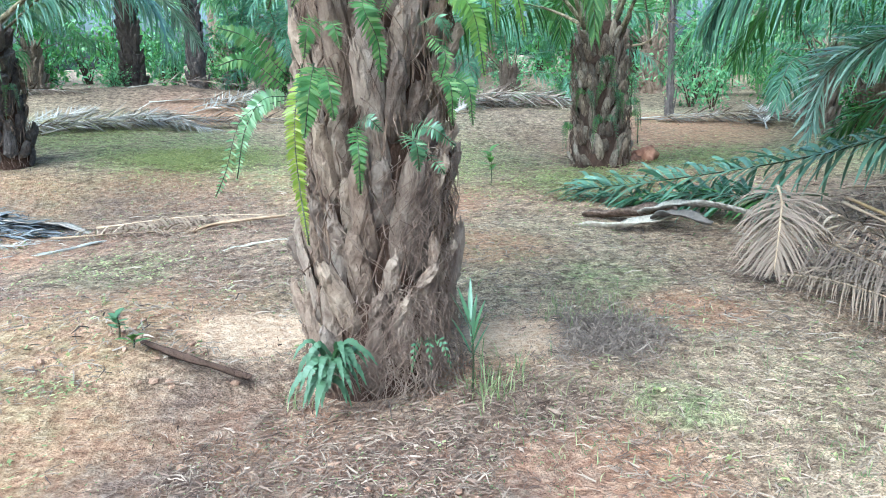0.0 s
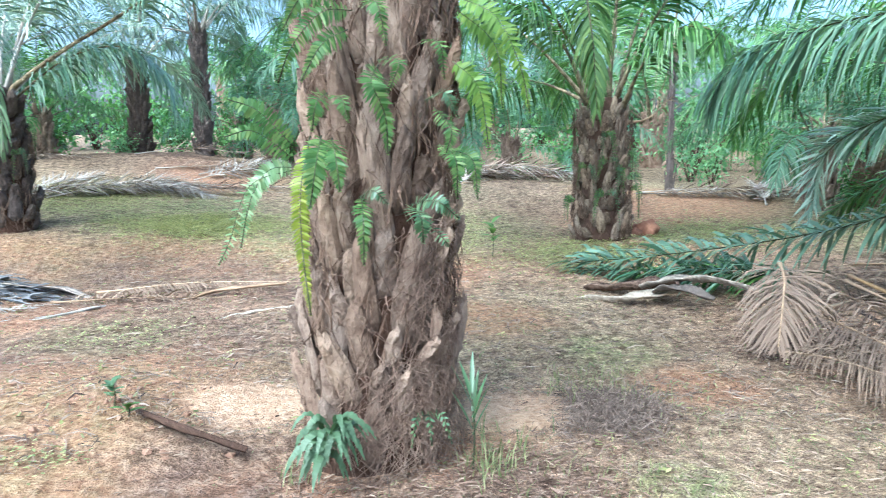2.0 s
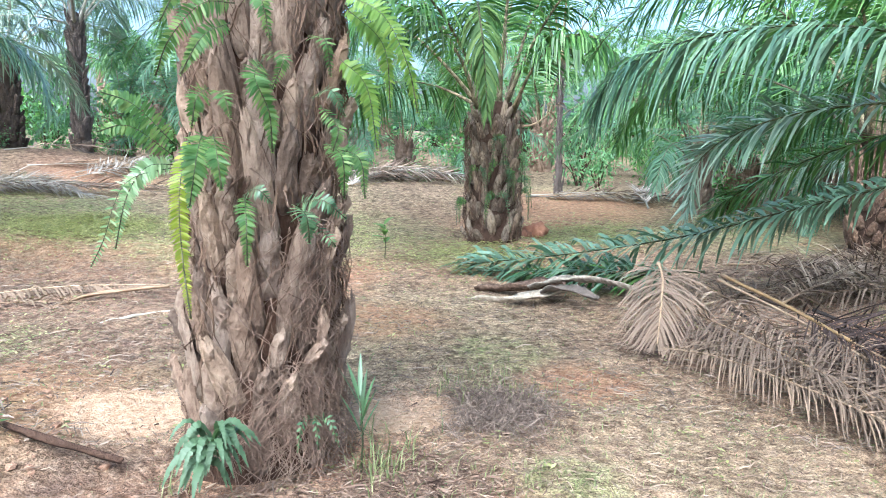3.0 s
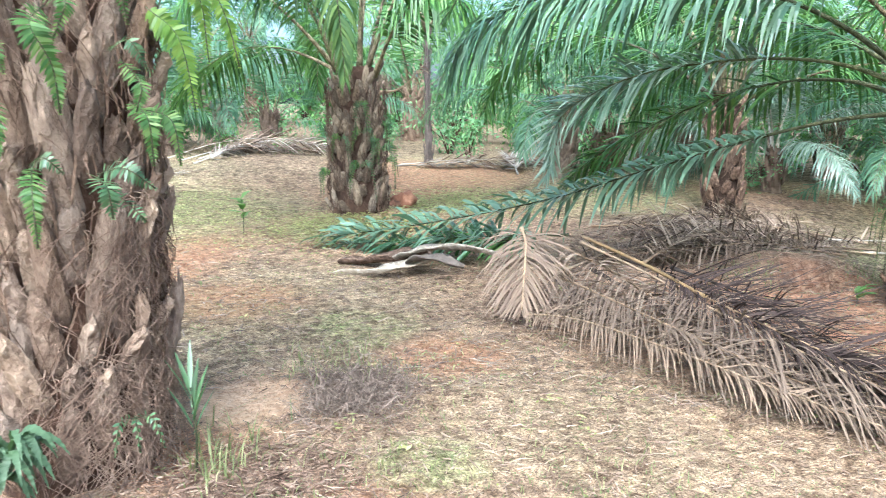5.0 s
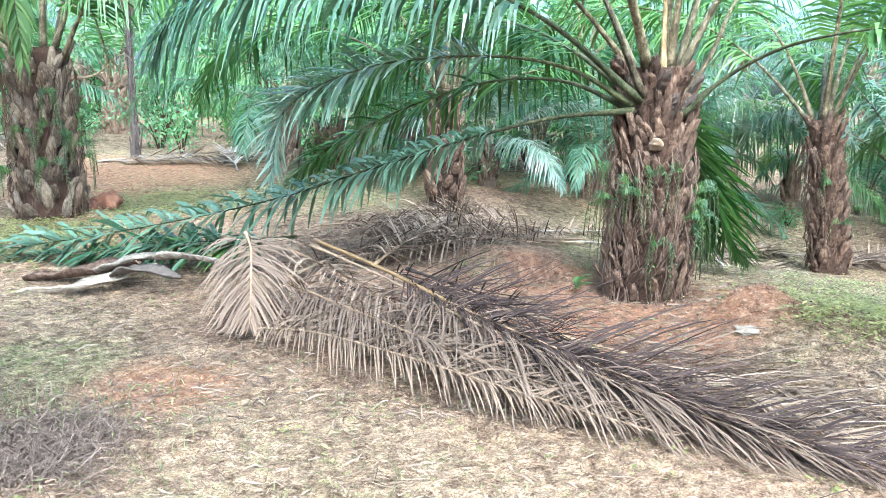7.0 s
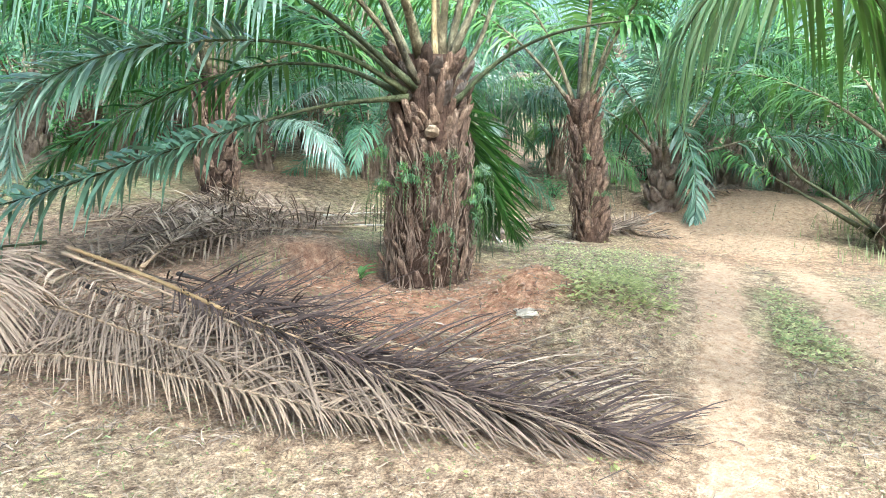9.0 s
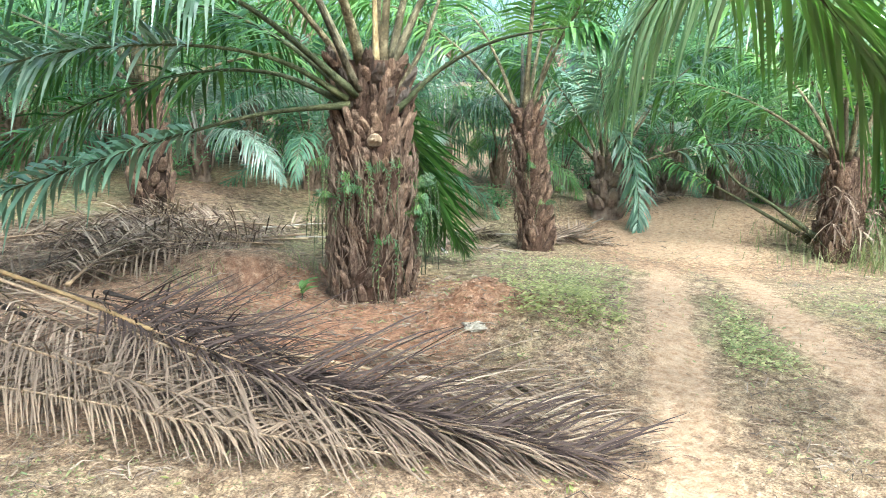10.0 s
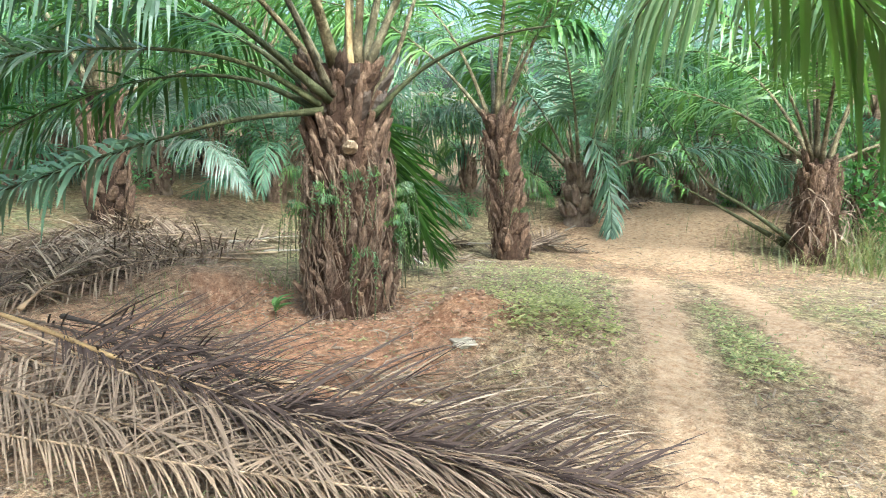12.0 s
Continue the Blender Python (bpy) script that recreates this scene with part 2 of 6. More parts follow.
def ground_material():
    """Sandy clay with red earth, pale sand, thin green cover, dark litter and painted shade, laid out by the earth
    layer of the sheet.
    """
    m, nt, b = mat_base("earth", 0.95, 0.1)
    tc = nt.nodes.new("ShaderNodeTexCoord")
    co = tc.outputs["Object"]
    at = nt.nodes.new("ShaderNodeAttribute")
    at.attribute_name = "earth"
    sep = nt.nodes.new("ShaderNodeSeparateColor")
    nt.links.new(at.outputs["Color"], sep.inputs["Color"])
    n1, n2, n3, n4 = (noise_tex(nt, s, 5.0, 0.65, co) for s in (1.6, 6.0, 24.0, 90.0))
    col = ramp(nt, n1, [(0.34, (0.152, 0.098, 0.067)), (0.5, (0.274, 0.191, 0.135)), (0.66, (0.411, 0.299, 0.210))])
    dry = ramp(nt, n3, [(0.38, (0.133, 0.092, 0.066)), (0.50, (0.313, 0.234, 0.170)), (0.64, (0.531, 0.422, 0.313))])
    col = mix(nt, maths(nt, "MULTIPLY", n2, 0.9), col, dry)

    def layer(col, mask, colour, break_up, gain=2.2, full=0.5):
        k = maths(nt, "MULTIPLY", mask, maths(nt, "ADD", maths(nt, "MULTIPLY", break_up, gain), full - gain * 0.42))
        k = maths(nt, "MINIMUM", maths(nt, "MAXIMUM", k, 0.0), 1.0)
        return mix(nt, k, col, colour)

    red = ramp(nt, n3, [(0.36, (0.216, 0.103, 0.061)), (0.5, (0.324, 0.171, 0.106)), (0.66, (0.432, 0.255, 0.167))])
    green = ramp(nt, n3, [(0.36, (0.133, 0.146, 0.067)), (0.5, (0.228, 0.235, 0.112)), (0.66, (0.361, 0.338, 0.202))])
    sand = ramp(nt, n3, [(0.36, (0.363, 0.230, 0.143)), (0.5, (0.463, 0.315, 0.206)), (0.66, (0.528, 0.384, 0.265))])
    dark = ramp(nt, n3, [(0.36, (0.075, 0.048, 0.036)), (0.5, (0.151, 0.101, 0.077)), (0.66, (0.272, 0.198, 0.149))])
    col = layer(col, sep.outputs["Red"], red, n2, 2.2, 1.0)
    col = layer(col, sep.outputs["Green"], green, n2, 3.0)
    col = layer(col, sep.outputs["Blue"], sand, n2, 1.4, 1.0)
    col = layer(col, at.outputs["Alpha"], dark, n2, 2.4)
    speck = ramp(nt, n4, [(0.40, (0.4, 0.36, 0.33)), (0.5, (0.97, 0.95, 0.92)), (0.60, (1.35, 1.32, 1.24))])
    calm = maths(nt, "SUBTRACT", 1.0, maths(nt, "MULTIPLY", maths(nt, "MAXIMUM", sep.outputs["Blue"], maths(nt, "MULTIPLY", sep.outputs["Red"], 0.8)), 0.75))
    col = mix(nt, maths(nt, "MULTIPLY", calm, 0.85), col, speck, "MULTIPLY")
    n5 = noise_tex(nt, 11.0, 6.0, 0.75, co)
    col = mix(nt, maths(nt, "MULTIPLY", calm, 0.9), col, ramp(nt, n5, [(0.40, (0.45, 0.41, 0.38)), (0.5, (1.05, 1.05, 1.04)), (0.60, (1.45, 1.42, 1.36))]), "MULTIPLY")
    nt.links.new(col, b.inputs["Base Color"])
    bump(nt, b, maths(nt, "ADD", maths(nt, "ADD", n3, n5), maths(nt, "MULTIPLY", n4, 0.6)), 1.0, 0.045)
    return m


M["earth"] = ground_material()


# ---- ground ----
def step(a, b, x):
    t = min(1.0, max(0.0, (x - a) / (b - a)))
    return t * t * (3 - 2 * t)


def hump(x, y, cx, cy, r, h, stretch=1.0, turn=0.0):
    c, s = math.cos(radians(turn)), math.sin(radians(turn))
    u, v = (x - cx) * c + (y - cy) * s, -(x - cx) * s + (y - cy) * c
    return h * math.exp(-((u / (r * stretch)) ** 2 + (v / r) ** 2))


HUMPS = [(-0.95, 1.15, 0.55, 0.13, 1.3, 0), (-0.75, 0.62, 0.22, 0.09, 1.8, -38), (-1.6, 0.4, 0.35, 0.08, 1.4, 10), (-2.0, 1.6, 0.4, 0.10, 1.5, 0), (-0.15, 0.05, 0.35, -0.05, 1.3, 30), (0.3, 0.25, 0.75, -0.03, 1, 0), (5.01, -1.11, 0.5, 0.09, 1.8, 20), 
         (5.0, -1.55, 0.38, 0.13, 1.5, 10), (12.91, -1.96, 1.2, 0.35, 4, 90), (3.9, 9.4, 1.3, 0.3, 2.0, 0), (-2.6, 13.5, 1.8, 0.35, 2.2, 0), (4.93, -1.06, 0.2, 0.16, 1.7, 25), (5.41, -0.06, 0.55, -0.035, 1, 0)]


def pit_wall(x, y):
    """A low clay bank beside the trunk with a hollow dug into its face."""
    dx, dy = x - 5.3, y - 0.8
    u, v = 0.81 * dx + 0.59 * dy, 0.59 * dx - 0.81 * dy
    n = 0.06 * noise.noise((x * 6, y * 6, 8.0))
    niche = 1 - step(0.16, 0.23, abs(v + n))
    face = (1 - niche) * step(-0.5, 0.5, u + n) + niche * step(0.06, 0.15, u + n + 0.9 * v * v)
    return (0.13 * face - 0.2 * niche * (1 - face) * step(-0.35, -0.1, u)) * math.exp(-(v / 0.45) ** 4 - ((u - 0.2) / 0.7) ** 4)


def ground_z(x, y):
    west = step(1.5, -2, x)
    z = 0.03 * (1 - west) * max(0.0, min(y, 25) - 1) + west * (0.30 * step(4.7, 6.3, y) + 0.055 * max(0.0, min(y, 15) - 6.3)) + 0.012 * max(0.0, min(-x, 20) - 1)
    z -= 0.6 * step(5.3, 10.8, x) * step(4.44, 0.44, y)
    for h in HUMPS:
        if abs(x - h[0]) < 9 and abs(y - h[1]) < 9:
            z += hump(x, y, *h)
    if abs(x - 5) < 3 and abs(y) < 3:
        z += pit_wall(x, y)
    z += 0.05 * (noise.noise((x * 0.5, y * 0.5, 0)) ) + 0.022 * noise.noise((x * 1.7, y * 1.7, 3.0))
    if abs(x) < 15 and abs(y) < 15:
        z += 0.022 * noise.noise((x * 3.2, y * 3.2, 5.0)) + 0.014 * noise.noise((x * 7, y * 7, 7.0)) + 0.008 * noise.noise((x * 15, y * 15, 9.0))
    return z


def near_line(x, y, pts):
    best = 99.0
    for (ax, ay), (bx, by) in zip(pts, pts[1:]):
        dx, dy = bx - ax, by - ay
        t = max(0.0, min(1.0, ((x - ax) * dx + (y - ay) * dy) / (dx * dx + dy * dy)))
        best = min(best, math.hypot(x - ax - t * dx, y - ay - t * dy))
    return best


TRACK_L = [(1.91, -2.61), (3.58, -2.38), (5, -2.17), (5.81, -2.07), (7.81, -1.85), (9.01, -1.66)]
TRACK_R = [(2.51, -3.66), (4.26, -3.24), (4.91, -3.13), (5.31, -2.94), (6.41, -2.73), (7.96, -2.58), (9.31, -2.4)]
RED = [(-2.6, 5.3, 0.8), (-1.3, 5.4, 0.8), (-0.2, 5.3, 0.8), (-1.6, 1.5, 0.8), (-0.7, 1.7, 0.6), (-2.3, 1.2, 0.8), (-0.3, -0.3, 0.6), (0.75, 0.1, 0.3), (4.76, -0.91, 0.4), (5.01, -0.56, 0.4), (5.34, 0.84, 0.2), (5.55, 0.5, 0.2), (2.2, 0.7, 0.35), (1.4, 2.3, 0.5), (4.6, -0.3, 0.55), (4.3, -0.75, 0.45), (4.95, 0.35, 0.4), (-0.95, 1.1, 0.75), (-1.7, 0.7, 0.7), (-1.2, -0.2, 0.8), (-0.4, -0.6, 0.5), (4.91, -1.06, 0.38), (5.06, -1.01, 0.34), (5.41, -0.16, 0.7), (4.5, 6.3, 0.9), (-2.2, 4.0, 1.0), (12.9, -1.86, 0.8), (1.3, 4.2, 0.7), (0.2, -0.8, 0.5),
       (1.0, 3.5, 0.6), (6.0, 7.8, 1.5), (-1.0, 11.5, 1.2), (0.9, -0.9, 0.5), (7.0, 4.0, 0.7)]
GREEN = [(-1.2, 6.9, 0.9), (-0.5, 7.0, 0.8), (-1.9, 7.2, 0.6), (-1.3, 8.6, 1.3), (1.2, 6.5, 2.0), (4.7, 5.3, 0.7), (3.0, 4.5, 0.6), (5.31, -2.56, 0.35), (6.21, -2.41, 0.35), (6.5, -1.4, 0.35), (5.51, -2.51, 0.28), (5.06, -2.66, 0.25), (7.81, -1.16, 0.8), (-2.0, -0.3, 0.5), (6.51, -3.26, 0.7),
         (-2.5, 9.0, 1.5), (7.71, 0.14, 0.9), (-1.2, 2.6, 0.5), (-3.5, 10, 1.5), (-3.0, 8.6, 1.3), (7.0, 4.6, 1.4), (8.6, 2.2, 1.2), (7.2, 1.0, 0.7), (4.4, -3.7, 0.4), (1.5, -0.45, 0.22), (2.0, 1.4, 0.35)]
SAND = [(1.08, 0.5, 0.32), (-0.2, 0.92, 0.32), (10.51, -1.96, 0.75), (11.4, -1.6, 0.9), (12.5, -2.0, 0.9)]
# Dark litter and soil; shade painted at a palm's foot and in the hollow.
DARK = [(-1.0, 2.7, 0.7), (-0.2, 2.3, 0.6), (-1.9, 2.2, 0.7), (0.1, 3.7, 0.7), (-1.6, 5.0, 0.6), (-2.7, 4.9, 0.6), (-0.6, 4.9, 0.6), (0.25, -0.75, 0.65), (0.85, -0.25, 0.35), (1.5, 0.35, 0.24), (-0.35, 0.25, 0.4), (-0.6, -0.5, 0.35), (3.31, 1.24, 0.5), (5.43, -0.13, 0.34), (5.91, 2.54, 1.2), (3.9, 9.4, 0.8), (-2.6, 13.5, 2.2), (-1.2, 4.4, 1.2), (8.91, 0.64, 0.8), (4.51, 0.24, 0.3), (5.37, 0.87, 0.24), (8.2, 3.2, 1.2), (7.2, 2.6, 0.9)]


def reach(az):
    """How far the open floor goes at a bearing, in degrees from north."""
    return float(np.interp(az, [-60, -25, 5, 18, 35, 45, 55, 68, 76, 85, 110], [15, 17, 16, 13.5, 12.5, 10.6, 10.4, 10.6, 12.5, 14, 14]))


def earth_layers(x, y):
    def spots(rows):
        v = 0.0
        for cx, cy, r in rows:
            d = ((x - cx) ** 2 + (y - cy) ** 2) / (r * r)
            if d < 6:
                v = max(v, math.exp(-d * d * 0.7))
        return v
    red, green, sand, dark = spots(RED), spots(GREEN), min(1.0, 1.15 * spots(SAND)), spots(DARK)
    tr = min(near_line(x, y, TRACK_L), near_line(x, y, TRACK_R)) if x > 1 and y < 0.4 else 9.0
    sand = max(sand, min(1.0, 1.5 * math.exp(-(tr / (0.135 + 0.07 * noise.noise((x * 2, y * 2, 31)))) ** 4)) * (1 - 0.6 * step(7.5, 10.0, x)))
    sand = max(sand, 0.3 * math.exp(-(tr / 0.5) ** 2))
    n = noise.noise((x * 0.35, y * 0.35, 20.0))
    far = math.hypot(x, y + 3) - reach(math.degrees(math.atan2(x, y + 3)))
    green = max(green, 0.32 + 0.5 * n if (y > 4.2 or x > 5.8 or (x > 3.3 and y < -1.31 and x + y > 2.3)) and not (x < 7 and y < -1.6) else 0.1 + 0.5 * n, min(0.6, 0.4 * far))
    # Litter and the shade under the far palms, both painted dark.
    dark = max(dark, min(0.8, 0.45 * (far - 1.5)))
    red = max(red, 0.06 + 0.12 * step(5.6, 4.4, y) + 0.37 * step(0.8, -0.5, x) * step(2.9, 1.9, y) * step(-2.6, -1.6, y) - 0.6 * n)
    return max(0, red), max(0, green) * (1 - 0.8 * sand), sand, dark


def spread(lo, hi, fine, far, grow=1.16):
    xs = list(np.arange(lo, hi, fine))
    s, x = fine, lo
    while x > -far:
        s *= grow
        x -= s
        xs.insert(0, x)
    s, x = fine, xs[-1]
    while x < far:
        s *= grow
        x += s
        xs.append(x)
    return xs


def build_ground():
    xs, ys = spread(-3.5, 8.0, 0.065, 400), spread(-4.6, 4.2, 0.065, 400)
    verts = [(x, y, ground_z(x, y)) for y in ys for x in xs]
    w = len(xs)
    faces = [(j * w + i, j * w + i + 1, (j + 1) * w + i + 1, (j + 1) * w + i) for j in range(len(ys) - 1) for i in range(w - 1)]
    me = bpy.data.meshes.new("ground")
    me.from_pydata(verts, [], faces)
    col = me.attributes.new("earth", "FLOAT_COLOR", "POINT")
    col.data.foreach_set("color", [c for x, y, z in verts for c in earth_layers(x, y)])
    me.polygons.foreach_set("use_smooth", [True] * len(faces))
    me.materials.append(M["earth"])
    return tagged(new("ground", me), "sandy clay plantation floor with red earth and thin weeds", "ground", kind="structure")


ground = build_ground()


# ---- building blocks ----
def mesh_object(name, verts, faces, material, parent=None, smooth=False, label=""):
    me = bpy.data.meshes.new(name)
    me.from_pydata(verts, [], faces)
    me.materials.append(material)
    if smooth:
        me.polygons.foreach_set("use_smooth", [True] * len(me.polygons))
    return link(name, me, parent, label)


def link(name, me, parent=None, label="", m=None):
    ob = new(name, me)
    if parent is not None:
        ob.parent = parent
    if m is not None:
        ob.matrix_basis = m
    if label:
        tagged(ob, label)
    return ob


def thing(name, x, y, z, label, category, group="", rz=0.0, rx=0.0, ry=0.0):
    ob = new(name)
    ob.empty_display_size = 0.1
    ob.matrix_basis = pose(x, y, z, rx, ry, rz)
    return tagged(ob, label, category, group)


def smooth_line(ctrl, n):
    """A smooth line of n points through the given ones."""
    c = np.array(ctrl, float)
    if len(c) == 2:
        return c[0] + (c[1] - c[0]) * np.linspace(0, 1, n)[:, None]
    e = np.vstack([2 * c[0] - c[1], c, 2 * c[-1] - c[-2]])
    k = len(c) - 1
    out = []
    for u in np.linspace(0, k, n):
        i = min(int(u), k - 1)
        t = u - i
        p0, p1, p2, p3 = e[i:i + 4]
        out.append(0.5 * (2 * p1 + (p2 - p0) * t + (2 * p0 - 5 * p1 + 4 * p2 - p3) * t * t + (3 * p1 - p0 - 3 * p2 + p3) * t ** 3))
    return np.array(out)


def arc_line(elev, length, droop, n=24, sway=0.0):
    """A frond's midrib from the origin along +x, rising at elev degrees and bowing down by droop degrees at the tip."""
    p, out = np.zeros(3), [np.zeros(3)]
    for i in range(n - 1):
        s = i / (n - 2)
        e = radians(elev - droop * s ** 1.4)
        a = radians(sway * s * s)
        p = p + np.array([math.cos(e) * math.cos(a), math.cos(e) * math.sin(a), math.sin(e)]) * length / (n - 1)
        out.append(p)
    return np.array(out)


def unit(v):
    return v / np.maximum(np.linalg.norm(v, axis=-1, keepdims=True), 1e-9)


def frames_of(line, up=(0, 0, 1)):
    tan = unit(np.gradient(line, axis=0))
    side = np.cross(tan, np.array(up, float))
    bad = np.linalg.norm(side, axis=1) < 0.15
    if bad.any():
        side[bad] = side[~bad].mean(0) if (~bad).any() else np.array([0, 1, 0])
    side = unit(side)
    return tan, side, np.cross(side, tan)


def tube(line, radii, sides=6, flat=1.0, up=(0, 0, 1)):
    """A tapered stalk along a line; flat squeezes its section."""
    tan, side, upv = frames_of(line, up)
    a = np.linspace(0, 2 * np.pi, sides, endpoint=False)
    r = np.asarray(radii)[:, None, None]
    v = line[:, None] + r * (side[:, None] * np.cos(a)[None, :, None] + flat * upv[:, None] * np.sin(a)[None, :, None])
    n = len(line)
    f = [(i * sides + j, i * sides + (j + 1) % sides, (i + 1) * sides + (j + 1) % sides, (i + 1) * sides + j) for i in range(n - 1) for j in range(sides)]
    f += [tuple(range(sides))[::-1], tuple(range((n - 1) * sides, n * sides))]
    return v.reshape(-1, 3).tolist(), f


def blades(line, count, length, width, rng, start=0.15, lean=(65, 30), droop=0.5, lift=0.15, jitter=0.25, up=(0, 0, 1), parts=4, profile=None, floor=None, both=True, gap=0.0, plume=0.3, skew=0.0, sides=(1.0, 1.0)):
    """Leaflets in two rows along a midrib: strips that taper to a point and hang by droop."""
    s = np.linspace(start, 0.995, count)
    s = np.concatenate([s, s + 0.3 / count]) if both else s
    sign = np.concatenate([np.ones(count), -np.ones(count)]) if both else np.ones(count)
    keep = rng.random(len(s)) >= gap
    s, sign = np.clip(s[keep], 0, 1), sign[keep]
    k = s * (len(line) - 1)
    i = np.minimum(k.astype(int), len(line) - 2)
    w = (k - i)[:, None]
    tan, side, upv = frames_of(line, up)
    P = line[i] * (1 - w) + line[i + 1] * w
    Tn, S, U = (unit(q[i] * (1 - w) + q[i + 1] * w) for q in (tan, side, upv))
    q = (s - start) / (1 - start)
    prof = (0.55 + 0.45 * np.sin(np.pi * np.clip(q * 0.95 + 0.12, 0, 1))) * (1 - 0.55 * q ** 3) if profile is None else profile(q)
    L = length * prof * np.where(sign > 0, sides[0], sides[1]) * (1 + jitter * (rng.random(len(s)) - 0.5))
    ang = np.radians(lean[0] + (lean[1] - lean[0]) * q + skew * sign + 22 * jitter * (rng.random(len(s)) - 0.5))
    d = unit(sign[:, None] * S * np.sin(ang)[:, None] + Tn * np.cos(ang)[:, None] + U * (lift + (jitter * 0.8 + plume) * (rng.random(len(s)) - 0.5) * 2)[:, None])
    wide = unit(np.cross(d, U + 0.5 * jitter * rng.standard_normal((len(s), 3))))
    hang = (droop * (1 + 1.2 * jitter * (rng.random(len(s)) - 0.5)))[:, None]
    ts = np.linspace(0, 1, parts)
    ws = np.interp(ts, [0, 0.3, 0.7, 1], [0.55, 1.0, 0.75, 0.06])
    V = []
    for t, ww in zip(ts, ws):
        c = P + d * (L * t)[:, None] * (1 - 0.25 * hang * t * t) + np.array([0, 0, -1.0]) * hang * (L * t * t)[:, None] * 0.75
        half = wide * (0.5 * width * ww * np.minimum(1, L / length + 0.35))[:, None]
        V += [c - half, c + half]
    V = np.stack(V, 1)
    if floor is not None:
        V[..., 2] = np.maximum(V[..., 2], floor + 0.004 + 0.03 * np.repeat(rng.random((len(s), parts)), 2, 1))
    m, per = len(s), parts * 2
    base = np.arange(m)[:, None, None] * per
    quad = np.array([[2 * j, 2 * j + 1, 2 * j + 3, 2 * j + 2] for j in range(parts - 1)])[None]
    return V.reshape(-1, 3).tolist(), (base + quad).reshape(-1, 4).tolist()


def frond_meshes(line, rng, leaf_mat, stalk_mat, count=70, length=0.75, width=0.04, r0=0.035, **kw):
    n = len(line)
    radii = np.interp(np.linspace(0, 1, n), [0, 0.06, 0.18, 0.35, 1], [r0 * 1.9, r0 * 1.2, r0 * 0.85, r0 * 0.6, 0.004])
    v, f = tube(line, radii, 6, 0.7)
    a = bpy.data.meshes.new("stalk")
    a.from_pydata(v, [], f)
    a.polygons.foreach_set("use_smooth", [True] * len(f))
    a.materials.append(stalk_mat)
    v, f = blades(line, count, length, width, rng, **kw)
    b = bpy.data.meshes.new("leaflets")
    b.from_pydata(v, [], f)
    b.materials.append(leaf_mat)
    return a, b


def put_frond(meshes, parent, m=None, name="frond", label=""):
    ob = link(name, meshes[0], parent, label, m)
    tagged(link("foliage", meshes[1], ob), kind="stuff")
    return ob


def leafed_frond(parent, line, rng, leaf_mat, stalk_mat, name="frond", label="", count=70, length=0.75, width=0.04, r0=0.035, **kw):
    """A frond whose leaflets are each a part of their own."""
    n = len(line)
    v, f = tube(line, np.interp(np.linspace(0, 1, n), [0, 0.08, 0.25, 1], [r0 * 1.7, r0, r0 * 0.7, 0.004]), 6, 0.7)
    ob = mesh_object(name, v, f, stalk_mat, parent, True, label)
    v, f = blades(line, count, length, width, rng, **kw)
    per = 2 * kw.get("parts", 4)
    faces = [q for q in f[:per // 2 - 1]]
    for i in range(0, len(v), per):
        mesh_object("leaflet", v[i:i + per], faces, leaf_mat, ob)
    return ob


# ---- palm trunks clad in old leaf bases ----
def boot_mesh(rng, w=0.075, h=0.26, out=0.075, fine=False):
    """One cut leaf base: a clasping tongue that narrows upward and leans out, with a worn ragged end."""
    v = []
    bend = (rng.random() - 0.5) * 0.05
    rings = ((0.0, 0.45, -0.45, 0.2), (0.16, 0.95, 0.0, 0.26), (0.45, 1.0, 0.32, 0.30), (0.75, 0.82, 0.72, 0.32), (0.93, 0.58, 0.98, 0.27), (1.0, 0.30, 1.0, 0.14))
    if fine:
        ts = (0.0, 0.15, 0.3, 0.45, 0.6, 0.74, 0.86, 0.95, 1.0)
        rings = [(t, *(float(np.interp(t, [r[0] for r in rings], [r[k] for r in rings])) for k in (1, 2, 3))) for t in ts]
    arc = ((-1, -0.5), (-0.85, 0.45), (-0.5, 0.95), (0, 1.1), (0.5, 0.95), (0.85, 0.45), (1, -0.5), (0, -0.35)) if fine else ((-1, -0.5), (-0.72, 0.75), (-0.05, 1.1), (0.72, 0.75), (1, -0.5), (0, -0.35))
    k, seed = len(arc), rng.random() * 90
    for t, ww, o, th in rings:
        ww, o, th = w * ww * (0.9 + 0.2 * rng.random()), out * o, w * th * (1.4 + 0.5 * rng.random())
        for a, b in arc:
            n = noise.noise((a * 2.2, t * 5 + seed, b)) * 0.35 + noise.noise((a * 6, t * 11 + seed, b)) * 0.3
            top = (0.2 if t > 0.95 else 0.1) * h * (rng.random() - 0.5) if t > 0.8 else 0
            v.append((o + th * b * (1 + n) + 0.006 * n, bend * t * t + ww * a * (1 + 0.15 * n), h * t + top))
    f = [(i * k + j, i * k + (j + 1) % k, (i + 1) * k + (j + 1) % k, (i + 1) * k + j) for i in range(len(rings) - 1) for j in range(k)]
    e = (len(rings) - 1) * k
    f += [(e + j, e + j + 1, e + k - 1) for j in range(k - 2)]
    me = bpy.data.meshes.new("leaf_base")
    me.from_pydata(v, [], f)
    me.polygons.foreach_set("use_smooth", [False] * len(f))
    return me


def trunk_line(h, lean):
    return lambda z: (lean[0] * z, lean[1] * z)


